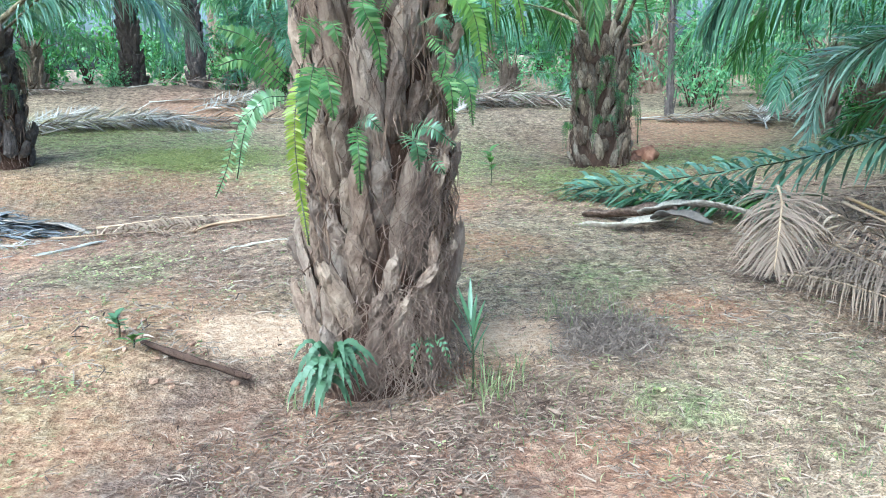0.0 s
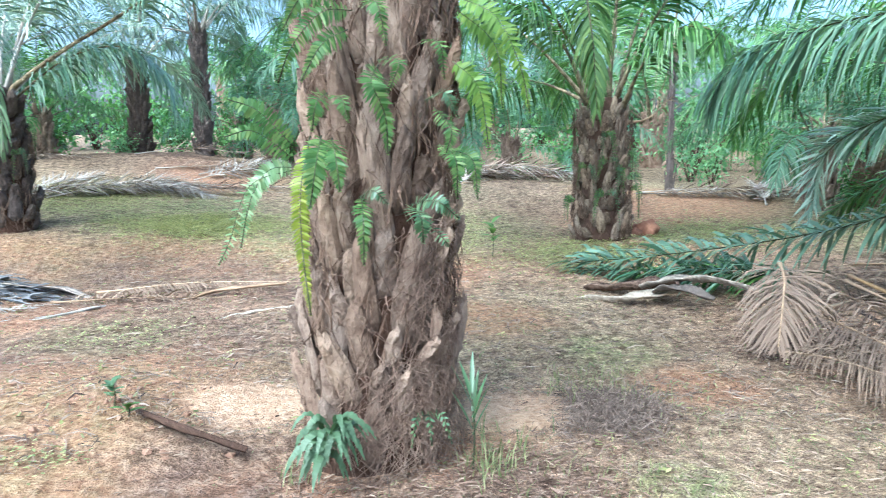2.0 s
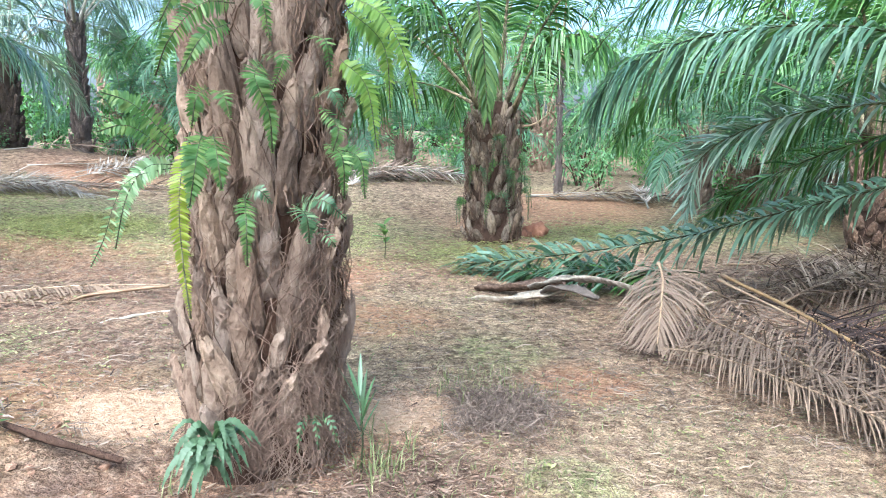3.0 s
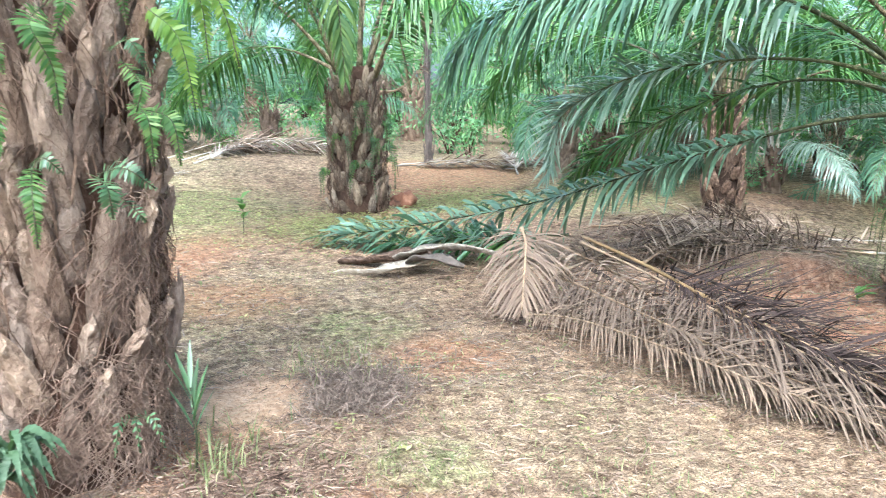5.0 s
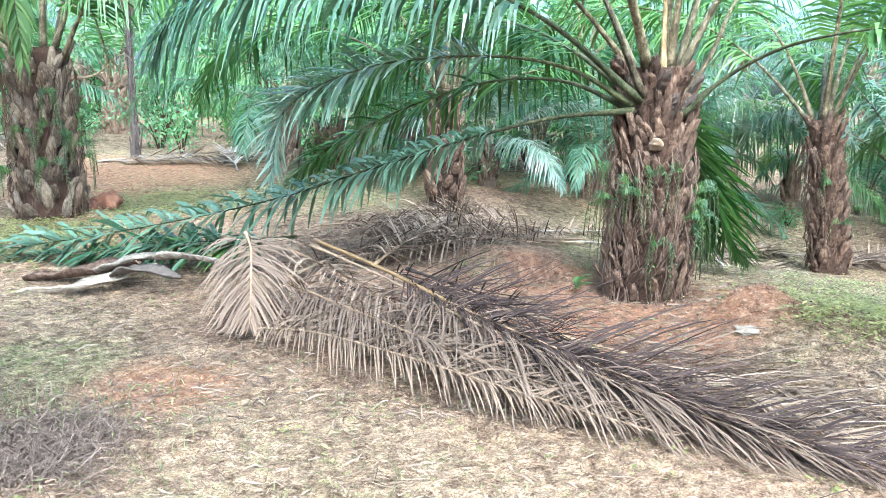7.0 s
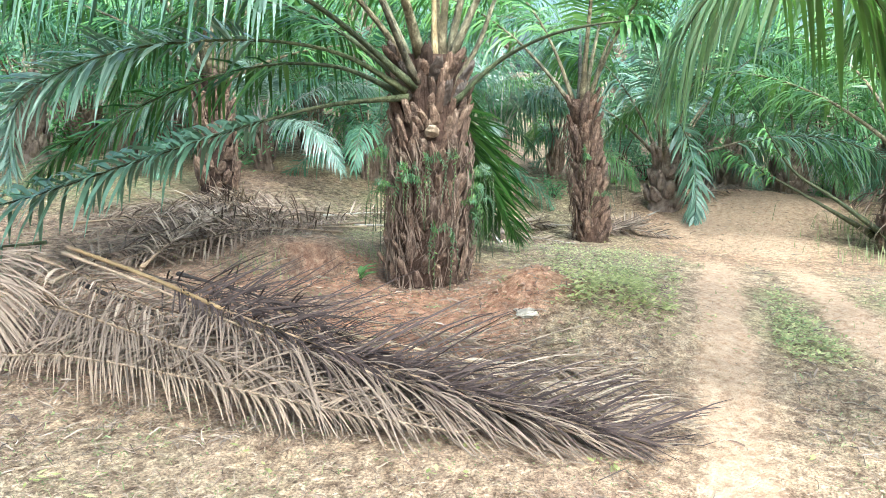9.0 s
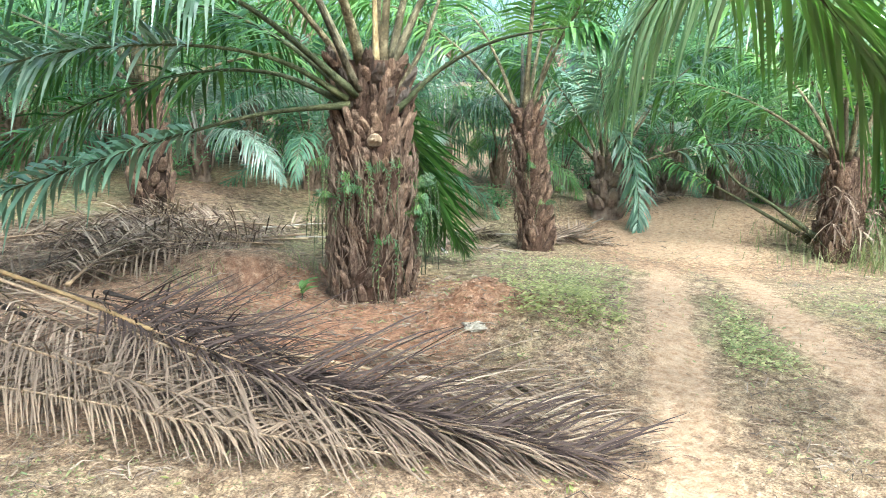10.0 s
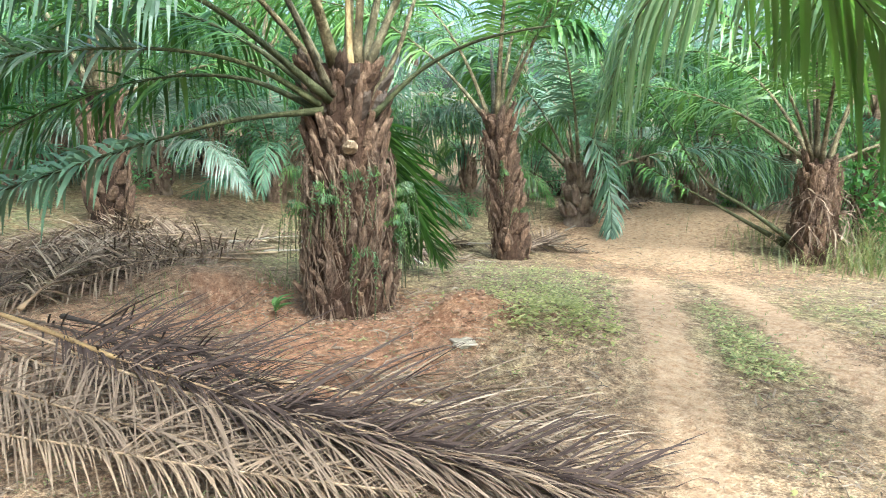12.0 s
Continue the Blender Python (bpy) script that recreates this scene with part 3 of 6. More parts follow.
def clad_trunk(palm, h, r0, r1, rng, mat, lean=(0, 0), rows=0.19, per=13, boot=(0.075, 0.26, 0.07), flare=0.06, start=0.05, ragged=0.38, joined=False):
    """Core and overlapping leaf bases, in steep spirals."""
    n, sides = 14, 16
    at = trunk_line(h, lean)
    v = []
    for i in range(n):
        z = -0.15 + (h + 0.15) * i / (n - 1)
        r = (r0 + (r1 - r0) * max(0, z) / h + flare * math.exp(-max(0, z) * 5)) * 0.93
        cx, cy = at(z)
        v += [(cx + r * (1 + 0.05 * (rng.random() - 0.5)) * math.cos(a), cy + r * math.sin(a), z) for a in np.linspace(0, 2 * math.pi, sides, endpoint=False)]
    f = [(i * sides + j, i * sides + (j + 1) % sides, (i + 1) * sides + (j + 1) % sides, (i + 1) * sides + j) for i in range(n - 1) for j in range(sides)]
    f.append(tuple(range((n - 1) * sides, n * sides)))
    if not joined:
        mesh_object("trunk", v, f, M["trunk"], palm, True)
    kinds = [boot_mesh(rng, *boot, fine=per == 14) for _ in range(10)]
    for me in kinds:
        me.materials.append(mat)
    z, row = start, 0
    while z < h - boot[1] * 0.7:
        r = r0 + (r1 - r0) * z / h + flare * math.exp(-z * 5)
        for j in range(per):
            zz = z + (j % 2) * rows * 0.5 + rows * ragged * (rng.random() - 0.5) * 2
            a = 2 * math.pi * (j + 0.33 * row + 0.25 * (rng.random() - 0.5)) / per
            cx, cy = at(zz)
            sc = 0.65 + 0.75 * rng.random() ** 1.5
            m = pose(cx + 0.95 * r * math.cos(a), cy + 0.95 * r * math.sin(a), zz, 20 * (rng.random() - 0.5), 13 * (rng.random() - 0.65), math.degrees(a) + 24 * (rng.random() - 0.5)) @ Matrix.Diagonal((1 + 0.5 * (rng.random() - 0.5), 0.85 + 0.3 * rng.random(), sc, 1))
            me = kinds[rng.integers(10)]
            if joined:
                o = len(v)
                v += [tuple(m @ q.co) for q in me.vertices]
                f += [tuple(i + o for i in q.vertices) for q in me.polygons]
            else:
                link("leaf_base", me, palm, m=m)
        z += rows
        row += 1
    if joined:
        mesh_object("trunk", v, f, mat, palm)


def crown(palm, h, rng, fronds, lib, lean=(0, 0), r=0.18, lift=0.0):
    """Fronds round the growing point: (bearing, library number, scale)."""
    cx, cy = lean[0] * h, lean[1] * h
    for az, k, sc in fronds:
        a = radians(90 - az)
        m = pose(cx + r * math.cos(a), cy + r * math.sin(a), h - 0.1 + lift * rng.random(), 0, 0, 90 - az) @ Matrix.Scale(sc, 4)
        put_frond(lib[k], palm, m)


def library(seed, leaf, stalk, count, length, width, specs, parts=4):
    rng = np.random.default_rng(seed)
    out = []
    for elev, ln, dr, sway in specs:
        out.append(frond_meshes(arc_line(elev, ln, dr, 22, sway), rng, leaf, stalk, count, length, width, 0.028, start=0.22, droop=0.75, lift=0.1, jitter=0.35, parts=parts))
    return out


SPECS = [(78, 4.2, 80, 8), (66, 4.4, 100, -10), (52, 4.4, 105, 12), (38, 4.2, 95, -8), (24, 4.0, 80, 10), (8, 3.6, 70, -12), (84, 3.8, 55, 5), (-10, 3.0, 55, 8)]
LIB_NEAR = library(3, M["frond"], M["petiole"], 110, 0.78, 0.029, SPECS)
LIB_BLUE = library(4, M["frond_blue"], M["petiole"], 110, 0.78, 0.029, SPECS)
LIB_SHEEN = library(8, M["frond_sheen"], M["rachis_grey"], 110, 0.78, 0.029, SPECS)
LIB_BRIGHT = library(5, M["frond_bright"], M["petiole"], 110, 0.78, 0.029, SPECS)
LIB_MIX = library(7, M["frond_far_blue"], M["petiole"], 52, 0.85, 0.052, SPECS, 3)
LIB_FAR = library(6, M["frond_far"], M["petiole"], 52, 0.85, 0.052, SPECS, 3)


def oil_palm(x, y, h, r, seed, label, lib, count=22, mat=None, lean=(0, 0), clad=True, skip=None, boot=(0.075, 0.26, 0.06), per=13, rows=0.19, group="oil palms", top=0.82, size=1.0):
    rng = np.random.default_rng(seed)
    palm = thing("oil_palm", x, y, ground_z(x, y) - 0.02, label, "palm tree", group)
    if clad:
        clad_trunk(palm, h, r, r * top, rng, mat or M["boot"], lean, boot=boot, per=per, rows=rows)
    else:
        clad_trunk(palm, h, r, r * top, rng, mat or M["boot"], lean, boot=(0.08 * min(1, r / 0.2), 0.3, 0.06 * min(1, r / 0.2)), per=9, rows=0.22, joined=True)
    fr = []
    for i in range(int(count * 0.75)):
        az = (i * 137.5 + seed * 31) % 360
        tier = i / (0.75 * count)
        k = (0, 6, 1)[i % 3] if tier < 0.35 else ((1, 2, 3)[i % 3] if tier < 0.7 else (3, 4, 5)[i % 3])
        if skip and skip(az, k):
            continue
        fr.append((az, k, size * (0.85 + 0.25 * rng.random())))
    crown(palm, h, rng, fr, lib, lean, r * 0.5)
    return palm


def own_frond(palm, ctrl, seed, leaf, stalk="petiole", count=100, length=0.7, width=0.029, r0=0.025, single=False, label="", **kw):
    """A frond of a palm that takes a way of its own; ctrl: places along its midrib."""
    rng = np.random.default_rng(seed)
    line = smooth_line(ctrl, 30) - np.array(palm.matrix_basis.translation)
    kw = {"start": 0.2, "droop": 0.7, "lift": 0.1, "jitter": 0.3, **kw}
    if single:
        return leafed_frond(palm, line, rng, M[leaf], M[stalk], "frond", label, count, length, width, r0, **kw)
    return put_frond(frond_meshes(line, rng, M[leaf], M[stalk], count, length, width, r0, **kw), palm, label=label)


def between(az, a, b):
    return (az - a) % 360 < (b - a) % 360


# ---- the palms near the walk ----
palm_main = oil_palm(0.36, 0.30, 3.5, 0.272, 11, "mature oil palm trunk clad in grey-brown leaf bases and ferns", LIB_NEAR, 14, lean=(0.035, 0.02), boot=(0.051, 0.40, 0.08), per=14, rows=0.165, skip=lambda az, k: k in (3, 4, 5), top=0.9)
own_frond(palm_main, [(0.5, 0.25, 3.3), (1.39, -0.37, 3.5), (2.42, -1.14, 3.1), (3.26, -1.96, 2.3), (3.61, -2.51, 1.83), (3.72, -2.8, 1.53), (3.81, -3.01, 1.26), (3.97, -3.21, 0.98), (4.11, -3.36, 0.75)], 161, "frond_bright", "rachis_green", 190, 0.64, 0.026, single=True, start=0.3, droop=0.28, lean=(42, 22), lift=0.0, parts=6, jitter=0.2, plume=0.12, profile=lambda q: 1 - 0.4 * q ** 3, label="bright green frond arching out over the track")
own_frond(palm_main, [(0.5, 0.2, 3.3), (1.29, -0.57, 3.5), (2.12, -1.39, 3.2), (2.81, -2.16, 2.5), (3.16, -2.76, 2.1), (3.41, -3.26, 1.6)], 165, "frond_pale", "rachis_green", 150, 0.5, 0.027, start=0.3, droop=0.55, lean=(52, 30), parts=6, jitter=0.2, plume=0.12)
palm_left = oil_palm(-3.02, 6.6, 1.55, 0.30, 12, "short dark-trunked oil palm with drooping grey fronds", LIB_SHEEN, 17, mat=M["boot_dark"], skip=lambda az, k: k in (4, 5) and between(az, 60, 300))
own_frond(palm_left, [(-2.95, 6.45, 1.85), (-3.04, 5.90, 1.73), (-3.20, 5.41, 1.53), (-3.57, 4.82, 1.22), (-3.76, 4.49, 0.83)], 101, "dead_grey", "rachis_grey", 10, 0.4, 0.024, droop=1.4, start=0.1, r0=0.03, label="dead grey hanging frond")
own_frond(palm_left, [(-2.98, 6.55, 1.72), (-2.72, 6.52, 1.98), (-2.23, 6.45, 2.32), (-1.70, 6.34, 2.62), (-1.20, 6.10, 2.89), (-0.58, 5.75, 3.17), (0.14, 5.33, 3.28), (0.79, 4.96, 3.04)], 102, "frond_blue", "petiole", 80, r0=0.045, start=0.5)
own_frond(palm_left, [(-2.95, 6.62, 1.68), (-2.68, 6.64, 1.92), (-2.34, 6.63, 2.19), (-1.96, 6.60, 2.36), (-1.55, 6.57, 2.37), (-1.20, 6.52, 2.08), (-1.05, 6.43, 1.59)], 103, "frond_blue", droop=0.9, length=0.6)
own_frond(palm_left, [(-3.06, 6.55, 1.72), (-3.33, 6.34, 2.28), (-3.56, 6.14, 2.48), (-3.88, 5.91, 2.50), (-4.20, 5.64, 2.23)], 104, "frond_blue", start=0.35)
for k, (dx, dy, ln) in enumerate(((-0.12, -0.36, 0.75), (0.05, -0.38, 0.95), (0.16, -0.35, 0.7), (-0.25, -0.3, 0.6), (0.0, -0.4, 0.5))):
    own_frond(palm_left, [(-3.02 + dx * 0.5, 6.6 + dy * 0.5, 2.02), (-3.02 + dx, 6.6 + dy, 1.95), (-3.02 + dx * 1.3, 6.6 + dy * 1.3, 1.95 - ln * 0.5), (-3.02 + dx * 1.25, 6.6 + dy * 1.3, 1.95 - ln)], 105 + k, "frond_pale", "rachis_grey", 9, 0.32, 0.028, r0=0.012, start=0.2, lean=(25, 12), droop=0.9)

palm_mid = oil_palm(3.62, 5.25, 1.62, 0.27, 13, "oil palm with fern-covered trunk and arching fronds", LIB_NEAR, 15, mat=M["boot_grey"], boot=(0.048, 0.22, 0.06), rows=0.13, skip=lambda az, k: (k in (4, 5) and between(az, 50, 300)) or (k == 3 and between(az, 110, 270)))
own_frond(palm_mid, [(3.45, 5.05, 1.75), (3.2, 4.7, 2.60), (3.02, 4.3, 2.62), (2.94, 3.95, 2.15), (2.94, 3.85, 1.55)], 111, "frond_matt", "rachis_green", 70, 0.4, 0.03, droop=0.9)
own_frond(palm_mid, [(3.4, 5.16, 1.62), (3.09, 5.02, 2.22), (2.68, 4.96, 2.60), (2.17, 4.9, 2.68), (1.8, 4.88, 2.33), (1.6, 4.86, 1.90)], 112, "frond", droop=0.9)
own_frond(palm_mid, [(3.78, 5.1, 1.62), (3.9, 4.82, 2.10), (4.05, 4.51, 2.37), (4.26, 4.12, 2.34), (4.5, 3.85, 1.99)], 113, "frond", droop=0.9)
own_frond(palm_mid, [(3.85, 5.15, 1.45), (4.05, 5, 1.50), (4.3, 4.9, 1.75)], 114, "dead_tan", "rachis_tan", 6, 0.2, r0=0.03, start=0.7, label="dead tan stub")

palm_big = oil_palm(5.43, -0.13, 1.6, 0.245, 14, "oil palm with reddish-brown trunk standing in a clay basin", LIB_NEAR, 15, mat=M["boot_red"], boot=(0.034, 0.17, 0.05), rows=0.085, per=15, skip=lambda az, k: k in (3, 4, 5), top=0.93)
own_frond(palm_big, [(5.2, -0.09, 1.26), (4.91, 0.37, 1.20), (4.58, 0.83, 1.05), (4.2, 1.35, 0.84), (3.81, 2, 0.59), (3.26, 2.86, 0.35), (2.68, 3.71, 0.16)], 121, "frond_blue", "rachis_green", 150, 0.5, 0.036, single=True, start=0.28, lean=(66, 30), droop=0.6, lift=0.35, jitter=0.5, plume=0.7, profile=lambda q: 0.45 + 0.6 * q - 0.3 * q ** 6, label="drooping frond with its tip on the ground")
own_frond(palm_big, [(5.2, -0.07, 1.30), (4.95, 0.25, 1.52), (4.68, 0.65, 1.60), (4.21, 1.09, 1.56), (3.81, 1.32, 1.43), (3.54, 1.47, 1.22), (3.45, 1.48, 0.83)], 122, "frond_sheen", "rachis_green", 105, 0.48, 0.027, start=0.35, droop=0.35, lift=0.3, plume=0.5)
own_frond(palm_big, [(5.23, -0.07, 1.26), (5.13, 0.43, 1.45), (5, 1.05, 1.43), (4.74, 1.69, 1.20), (4.38, 2.15, 0.87), (4.24, 2.32, 0.66)], 123, "frond", "rachis_green", 105, 0.52, 0.027, start=0.3, droop=0.5, plume=0.5)
own_frond(palm_big, [(5.21, -0.13, 1.32), (4.74, 0.29, 1.80), (4.27, 0.68, 2.03), (3.73, 1.13, 2.08), (3.25, 1.5, 1.97), (2.92, 1.7, 1.74), (2.83, 1.75, 1.48)], 124, "frond_blue", "rachis_green", 130, 0.62, 0.030, start=0.22, droop=0.9)
own_frond(palm_big, [(5.26, -0.09, 1.30), (5.34, 0.46, 1.65), (5.45, 1.13, 1.89), (5.36, 1.77, 1.87), (5.17, 2.25, 1.56), (5.09, 2.46, 1.14)], 125, "frond", "rachis_green", 110, 0.65, droop=0.8)
own_frond(palm_big, [(5.36, -0.33, 1.22), (5.43, -0.6, 1.48), (5.38, -0.93, 1.64), (5.3, -1.27, 1.71), (5.25, -1.54, 1.72), (5.19, -1.74, 1.65)], 126, "frond", "rachis_green", 34, 0.32, start=0.72, droop=0.6)
own_frond(palm_big, [(5.56, -0.23, 1.26), (6.05, -0.08, 1.05), (6.49, -0.05, 0.72), (6.71, -0.18, 0.30), (6.86, -0.31, 0.02)], 127, "frond", "rachis_green", 105, 0.55, 0.03, start=0.1, droop=0.35)
own_frond(palm_big, [(5.51, -0.16, 1.30), (6.15, 0.15, 1.20), (6.59, 0.16, 0.80), (6.81, 0.09, 0.30), (6.86, 0.04, 0.05)], 128, "frond", "rachis_green", 100, 0.5, 0.03, start=0.2, droop=0.5)
own_frond(palm_big, [(5.21, -0.14, 1.35), (4.97, -0.04, 1.80), (4.83, 0.1, 2.20), (4.51, 0.29, 2.75), (3.81, 0.54, 3.10), (3.01, 0.84, 2.90)], 129, "frond", "petiole", 85, 0.7, start=0.3)
own_frond(palm_big, [(5.41, -0.31, 1.32), (5.51, -0.45, 1.62), (5.78, -0.49, 2.00), (6.11, -0.66, 2.40), (6.61, -1.06, 2.70), (7.31, -1.56, 2.60)], 130, "frond", "petiole", 85, 0.7, start=0.35)
own_frond(palm_big, [(5.31, -0.23, 1.35), (5.27, -0.23, 1.90), (5.24, -0.25, 2.60), (5.11, -0.36, 3.30), (4.71, -0.66, 3.90)], 131, "frond_bright", "petiole_yellow", 100, 0.7, start=0.4, r0=0.021)

rng_s = np.random.default_rng(135)
for k in range(22):
    a = radians(k * 16.4 + rng_s.uniform(-8, 8))
    me = boot_mesh(rng_s, 0.045, 0.2, 0.07, fine=True)
    me.materials.append(M["boot_red"] if k % 3 == 0 else M["boot_dark"])
    link("cut_stub", me, palm_big, m=pose(0.2 * math.cos(a), 0.2 * math.sin(a), 1.22 + 0.28 * rng_s.random(), rng_s.uniform(-12, 12), rng_s.uniform(0, 24), math.degrees(a)))
me = boot_mesh(rng_s, 0.05, 0.10, 0.05, fine=True)
me.materials.append(M["rachis_tan"])
link("cut_scar", me, palm_big, label="pale fresh cut on a leaf base", m=pose(-0.2, -0.115, 1.06, 0, 10, 210))
palm_far = oil_palm(9.75, -0.22, 1.7, 0.16, 15, "slender oil palm with upright fronds beside the track", LIB_BRIGHT, 14, mat=M["boot_red"], boot=(0.05, 0.2, 0.05), per=10, rows=0.13, lean=(-0.04, 0.13), skip=lambda az, k: k in (4, 5) or (k in (2, 3) and between(az, 190, 330)))
palm_back = oil_palm(7.45, 3.5, 1.35, 0.165, 16, "oil palm standing behind a heap of dead fronds", LIB_NEAR, 20, mat=M["boot_red"], boot=(0.055, 0.24, 0.055), per=10, skip=lambda az, k: k in (3, 4, 5) and between(az, 150, 320))
palm_right = oil_palm(10.91, -3.56, 1.25, 0.18, 17, "squat oil palm with thick ragged brown trunk", LIB_BRIGHT, 20, mat=M["boot_red"], boot=(0.05, 0.22, 0.05), rows=0.14, skip=lambda az, k: k in (2, 3, 4, 5) and between(az, 185, 350))
rng_k = np.random.default_rng(139)
for k in range(14):
    a = radians(k * 26 + rng_k.uniform(-12, 12))
    z0 = ground_z(10.91, -3.56)
    z, o, ln = z0 + rng_k.uniform(0.25, 0.8), rng_k.uniform(0.12, 0.4), rng_k.uniform(0.1, 0.4)
    c, d, b = math.cos(a), math.sin(a), rng_k.uniform(-0.25, 0.25)
    own_frond(palm_right, [(10.91 + 0.16 * c, -3.56 + 0.16 * d, z), (10.91 + (0.2 + 0.6 * o) * c, -3.56 + (0.2 + 0.6 * o) * d, z + 0.06), (10.91 + (0.25 + o) * c - b * d, -3.56 + (0.25 + o) * d + b * c, max(z0 + 0.03, z - ln))], 1400 + k, ("dead_mid", "dead_brown", "dead_mid")[k % 3], "boot_red", 12, 0.26, 0.015, r0=0.014, start=0.15, lean=(50, 20), droop=0.6, jitter=0.8, label="dead brown leaf remains")
own_frond(palm_right, [(10.91, -3.41, -0.4), (10.73, -2.79, 0.04), (10.53, -2.31, 0.37), (10.32, -1.89, 1.00), (10.21, -1.56, 1.5)], 141, "frond", "rachis_green", 24, 0.4, start=0.55, r0=0.045)
own_frond(palm_right, [(11.01, -3.26, -0.4), (10.93, -2.54, -0.01), (10.83, -1.96, 0.3), (10.61, -1.46, 0.6)], 142, "frond", "rachis_green", 24, 0.4, start=0.55, r0=0.045)
palm_behind = oil_palm(6.6, 9.2, 2.3, 0.04, 18, "slender oil palm behind its neighbour", LIB_NEAR, 10, mat=M["boot_dark"], clad=False, skip=lambda az, k: k in (2, 3, 4, 5))
for x, y, h, r, seed in ((-1.35, 14.0, 2.5, 0.15, 181), (-2.75, 15.2, 2.1, 0.19, 182), (-4.9, 12.6, 1.9, 0.2, 183)):
    oil_palm(x, y, h, r, seed, "oil palm with dark trunk behind the frond heaps", LIB_SHEEN, 14, mat=M["boot_dark"], clad=False, group="oil palms beyond")
palm_low = oil_palm(12.01, -0.66, 0.75, 0.2, 19, "young oil palm with bluish fronds to the ground", LIB_BLUE, 15, clad=False, skip=lambda az, k: k in (2, 3, 4, 5) and between(az, 180, 330))
own_frond(palm_low, [(11.98, -0.71, 0.1), (11.8, -0.76, 0.65), (11.63, -0.87, 0.74), (11.55, -1.06, 0.33), (11.46, -1.16, -0.2), (11.36, -1.17, -0.5)], 151, "frond_blue", "rachis_green", 75, 0.42, 0.03, start=0.3, droop=0.5)
palm_edge = oil_palm(4.31, -3.91, 0.85, 0.26, 20, "young oil palm whose bright fronds overhang the track", LIB_BRIGHT, 18, clad=False, skip=lambda az, k: k in (2, 3, 4, 5) or (between(az, 215, 60) and k != 6))
own_frond(palm_edge, [(4.31, -3.76, 0.75), (4.33, -3.25, 1.38), (4.41, -2.85, 1.91), (4.43, -2.45, 2.04), (4.42, -2.13, 1.89), (4.4, -1.93, 1.62), (4.39, -1.86, 1.29)], 162, "frond_pale", "rachis_green", 95, 0.55, 0.032, start=0.25, droop=1.1, parts=6)
own_frond(palm_edge, [(4.41, -3.76, 0.75), (4.81, -3.46, 1.5), (5.21, -3.16, 1.9), (5.61, -2.86, 1.9), (5.91, -2.66, 1.6)], 164, "frond_bright", "rachis_green", 70, 0.6, start=0.25, droop=1.0)


# ---- the stand beyond and the undergrowth below it ----
NEAR_PALMS = [(0.36, 0.3), (-3.02, 6.6), (3.62, 5.25), (5.43, -0.13), (9.75, -0.22), (7.45, 3.5), (10.91, -3.56), (6.6, 9.2), (12.01, -0.66), (4.31, -3.86)]


def stand():
    rng = np.random.default_rng(50)
    for i in range(-8, 9):
        for j in range(-4, 10):
            x, y = i * 5.6 + (j % 2) * 2.8 + rng.uniform(-0.9, 0.9), j * 4.9 + rng.uniform(-0.9, 0.9)
            d, az = math.hypot(x, y + 3), math.degrees(math.atan2(x, y + 3))
            # Palms behind the walk are unseen, added for shade and to close the stand.
            if d > 40 or min(math.hypot(x - a, y - b) for a, b in NEAR_PALMS) < 3.4 or d < 9.5 or (y < -4 and d > 20) or (abs(az) > 115 and d < 13) or (d < reach(az) - 1.5 and -60 < az < 115):
                continue
            if (67 < az < 77 and d < 31) or (-13 < az < -4 and d > 13):
                continue
            oil_palm(x, y, 1.0 + 1.3 * rng.random() + (0.8 if d > 24 else 0), 0.24, int(rng.integers(1000)), "oil palm in the stand beyond the open floor", (LIB_FAR, LIB_MIX)[int(rng.random() < 0.4)], 14, clad=False, group="oil palms beyond")


stand()


def young_palms():
    rng = np.random.default_rng(55)
    az = -48.0
    while az < 112:
        d = reach(az) + rng.uniform(0.5, 4.5)
        x, y = d * math.sin(radians(az)), -3 + d * math.cos(radians(az))
        if min(math.hypot(x - a, y - b) for a, b in NEAR_PALMS) > 2.6 and not 66 < az < 77 and not -13 < az < -4:
            oil_palm(x, y, 0.5 + 0.5 * rng.random(), 0.17, int(rng.integers(1000)), "young oil palm with fronds down to the undergrowth", (LIB_FAR, LIB_MIX, LIB_MIX)[int(rng.integers(3))], 13, clad=False, group="young oil palms", size=0.62)
        az += rng.uniform(3.0, 5.5)


young_palms()


def thicket():
    """Young palms close together behind the open floor, their fronds hanging to the ground."""
    rng = np.random.default_rng(57)
    for az, d in ((43, 11.6), (47.5, 12.6), (52, 10.8), (55.5, 12.2), (59.5, 11.2), (64.5, 11.6), (69, 12.4), (73, 13.2), (77.5, 14.2), (83.5, 15.2), (88, 15.6), (92, 14.4)):
        x, y = 0.6 + d * math.sin(radians(az)), -2.5 + d * math.cos(radians(az))
        oil_palm(x, y, 0.4 + 0.5 * rng.random(), 0.09, int(rng.integers(1000)), "young oil palm with green fronds hanging to the ground", (LIB_SHEEN, LIB_MIX, LIB_BRIGHT, LIB_SHEEN)[int(rng.integers(4))], 13, clad=False, group="young oil palms", size=0.54)


thicket()


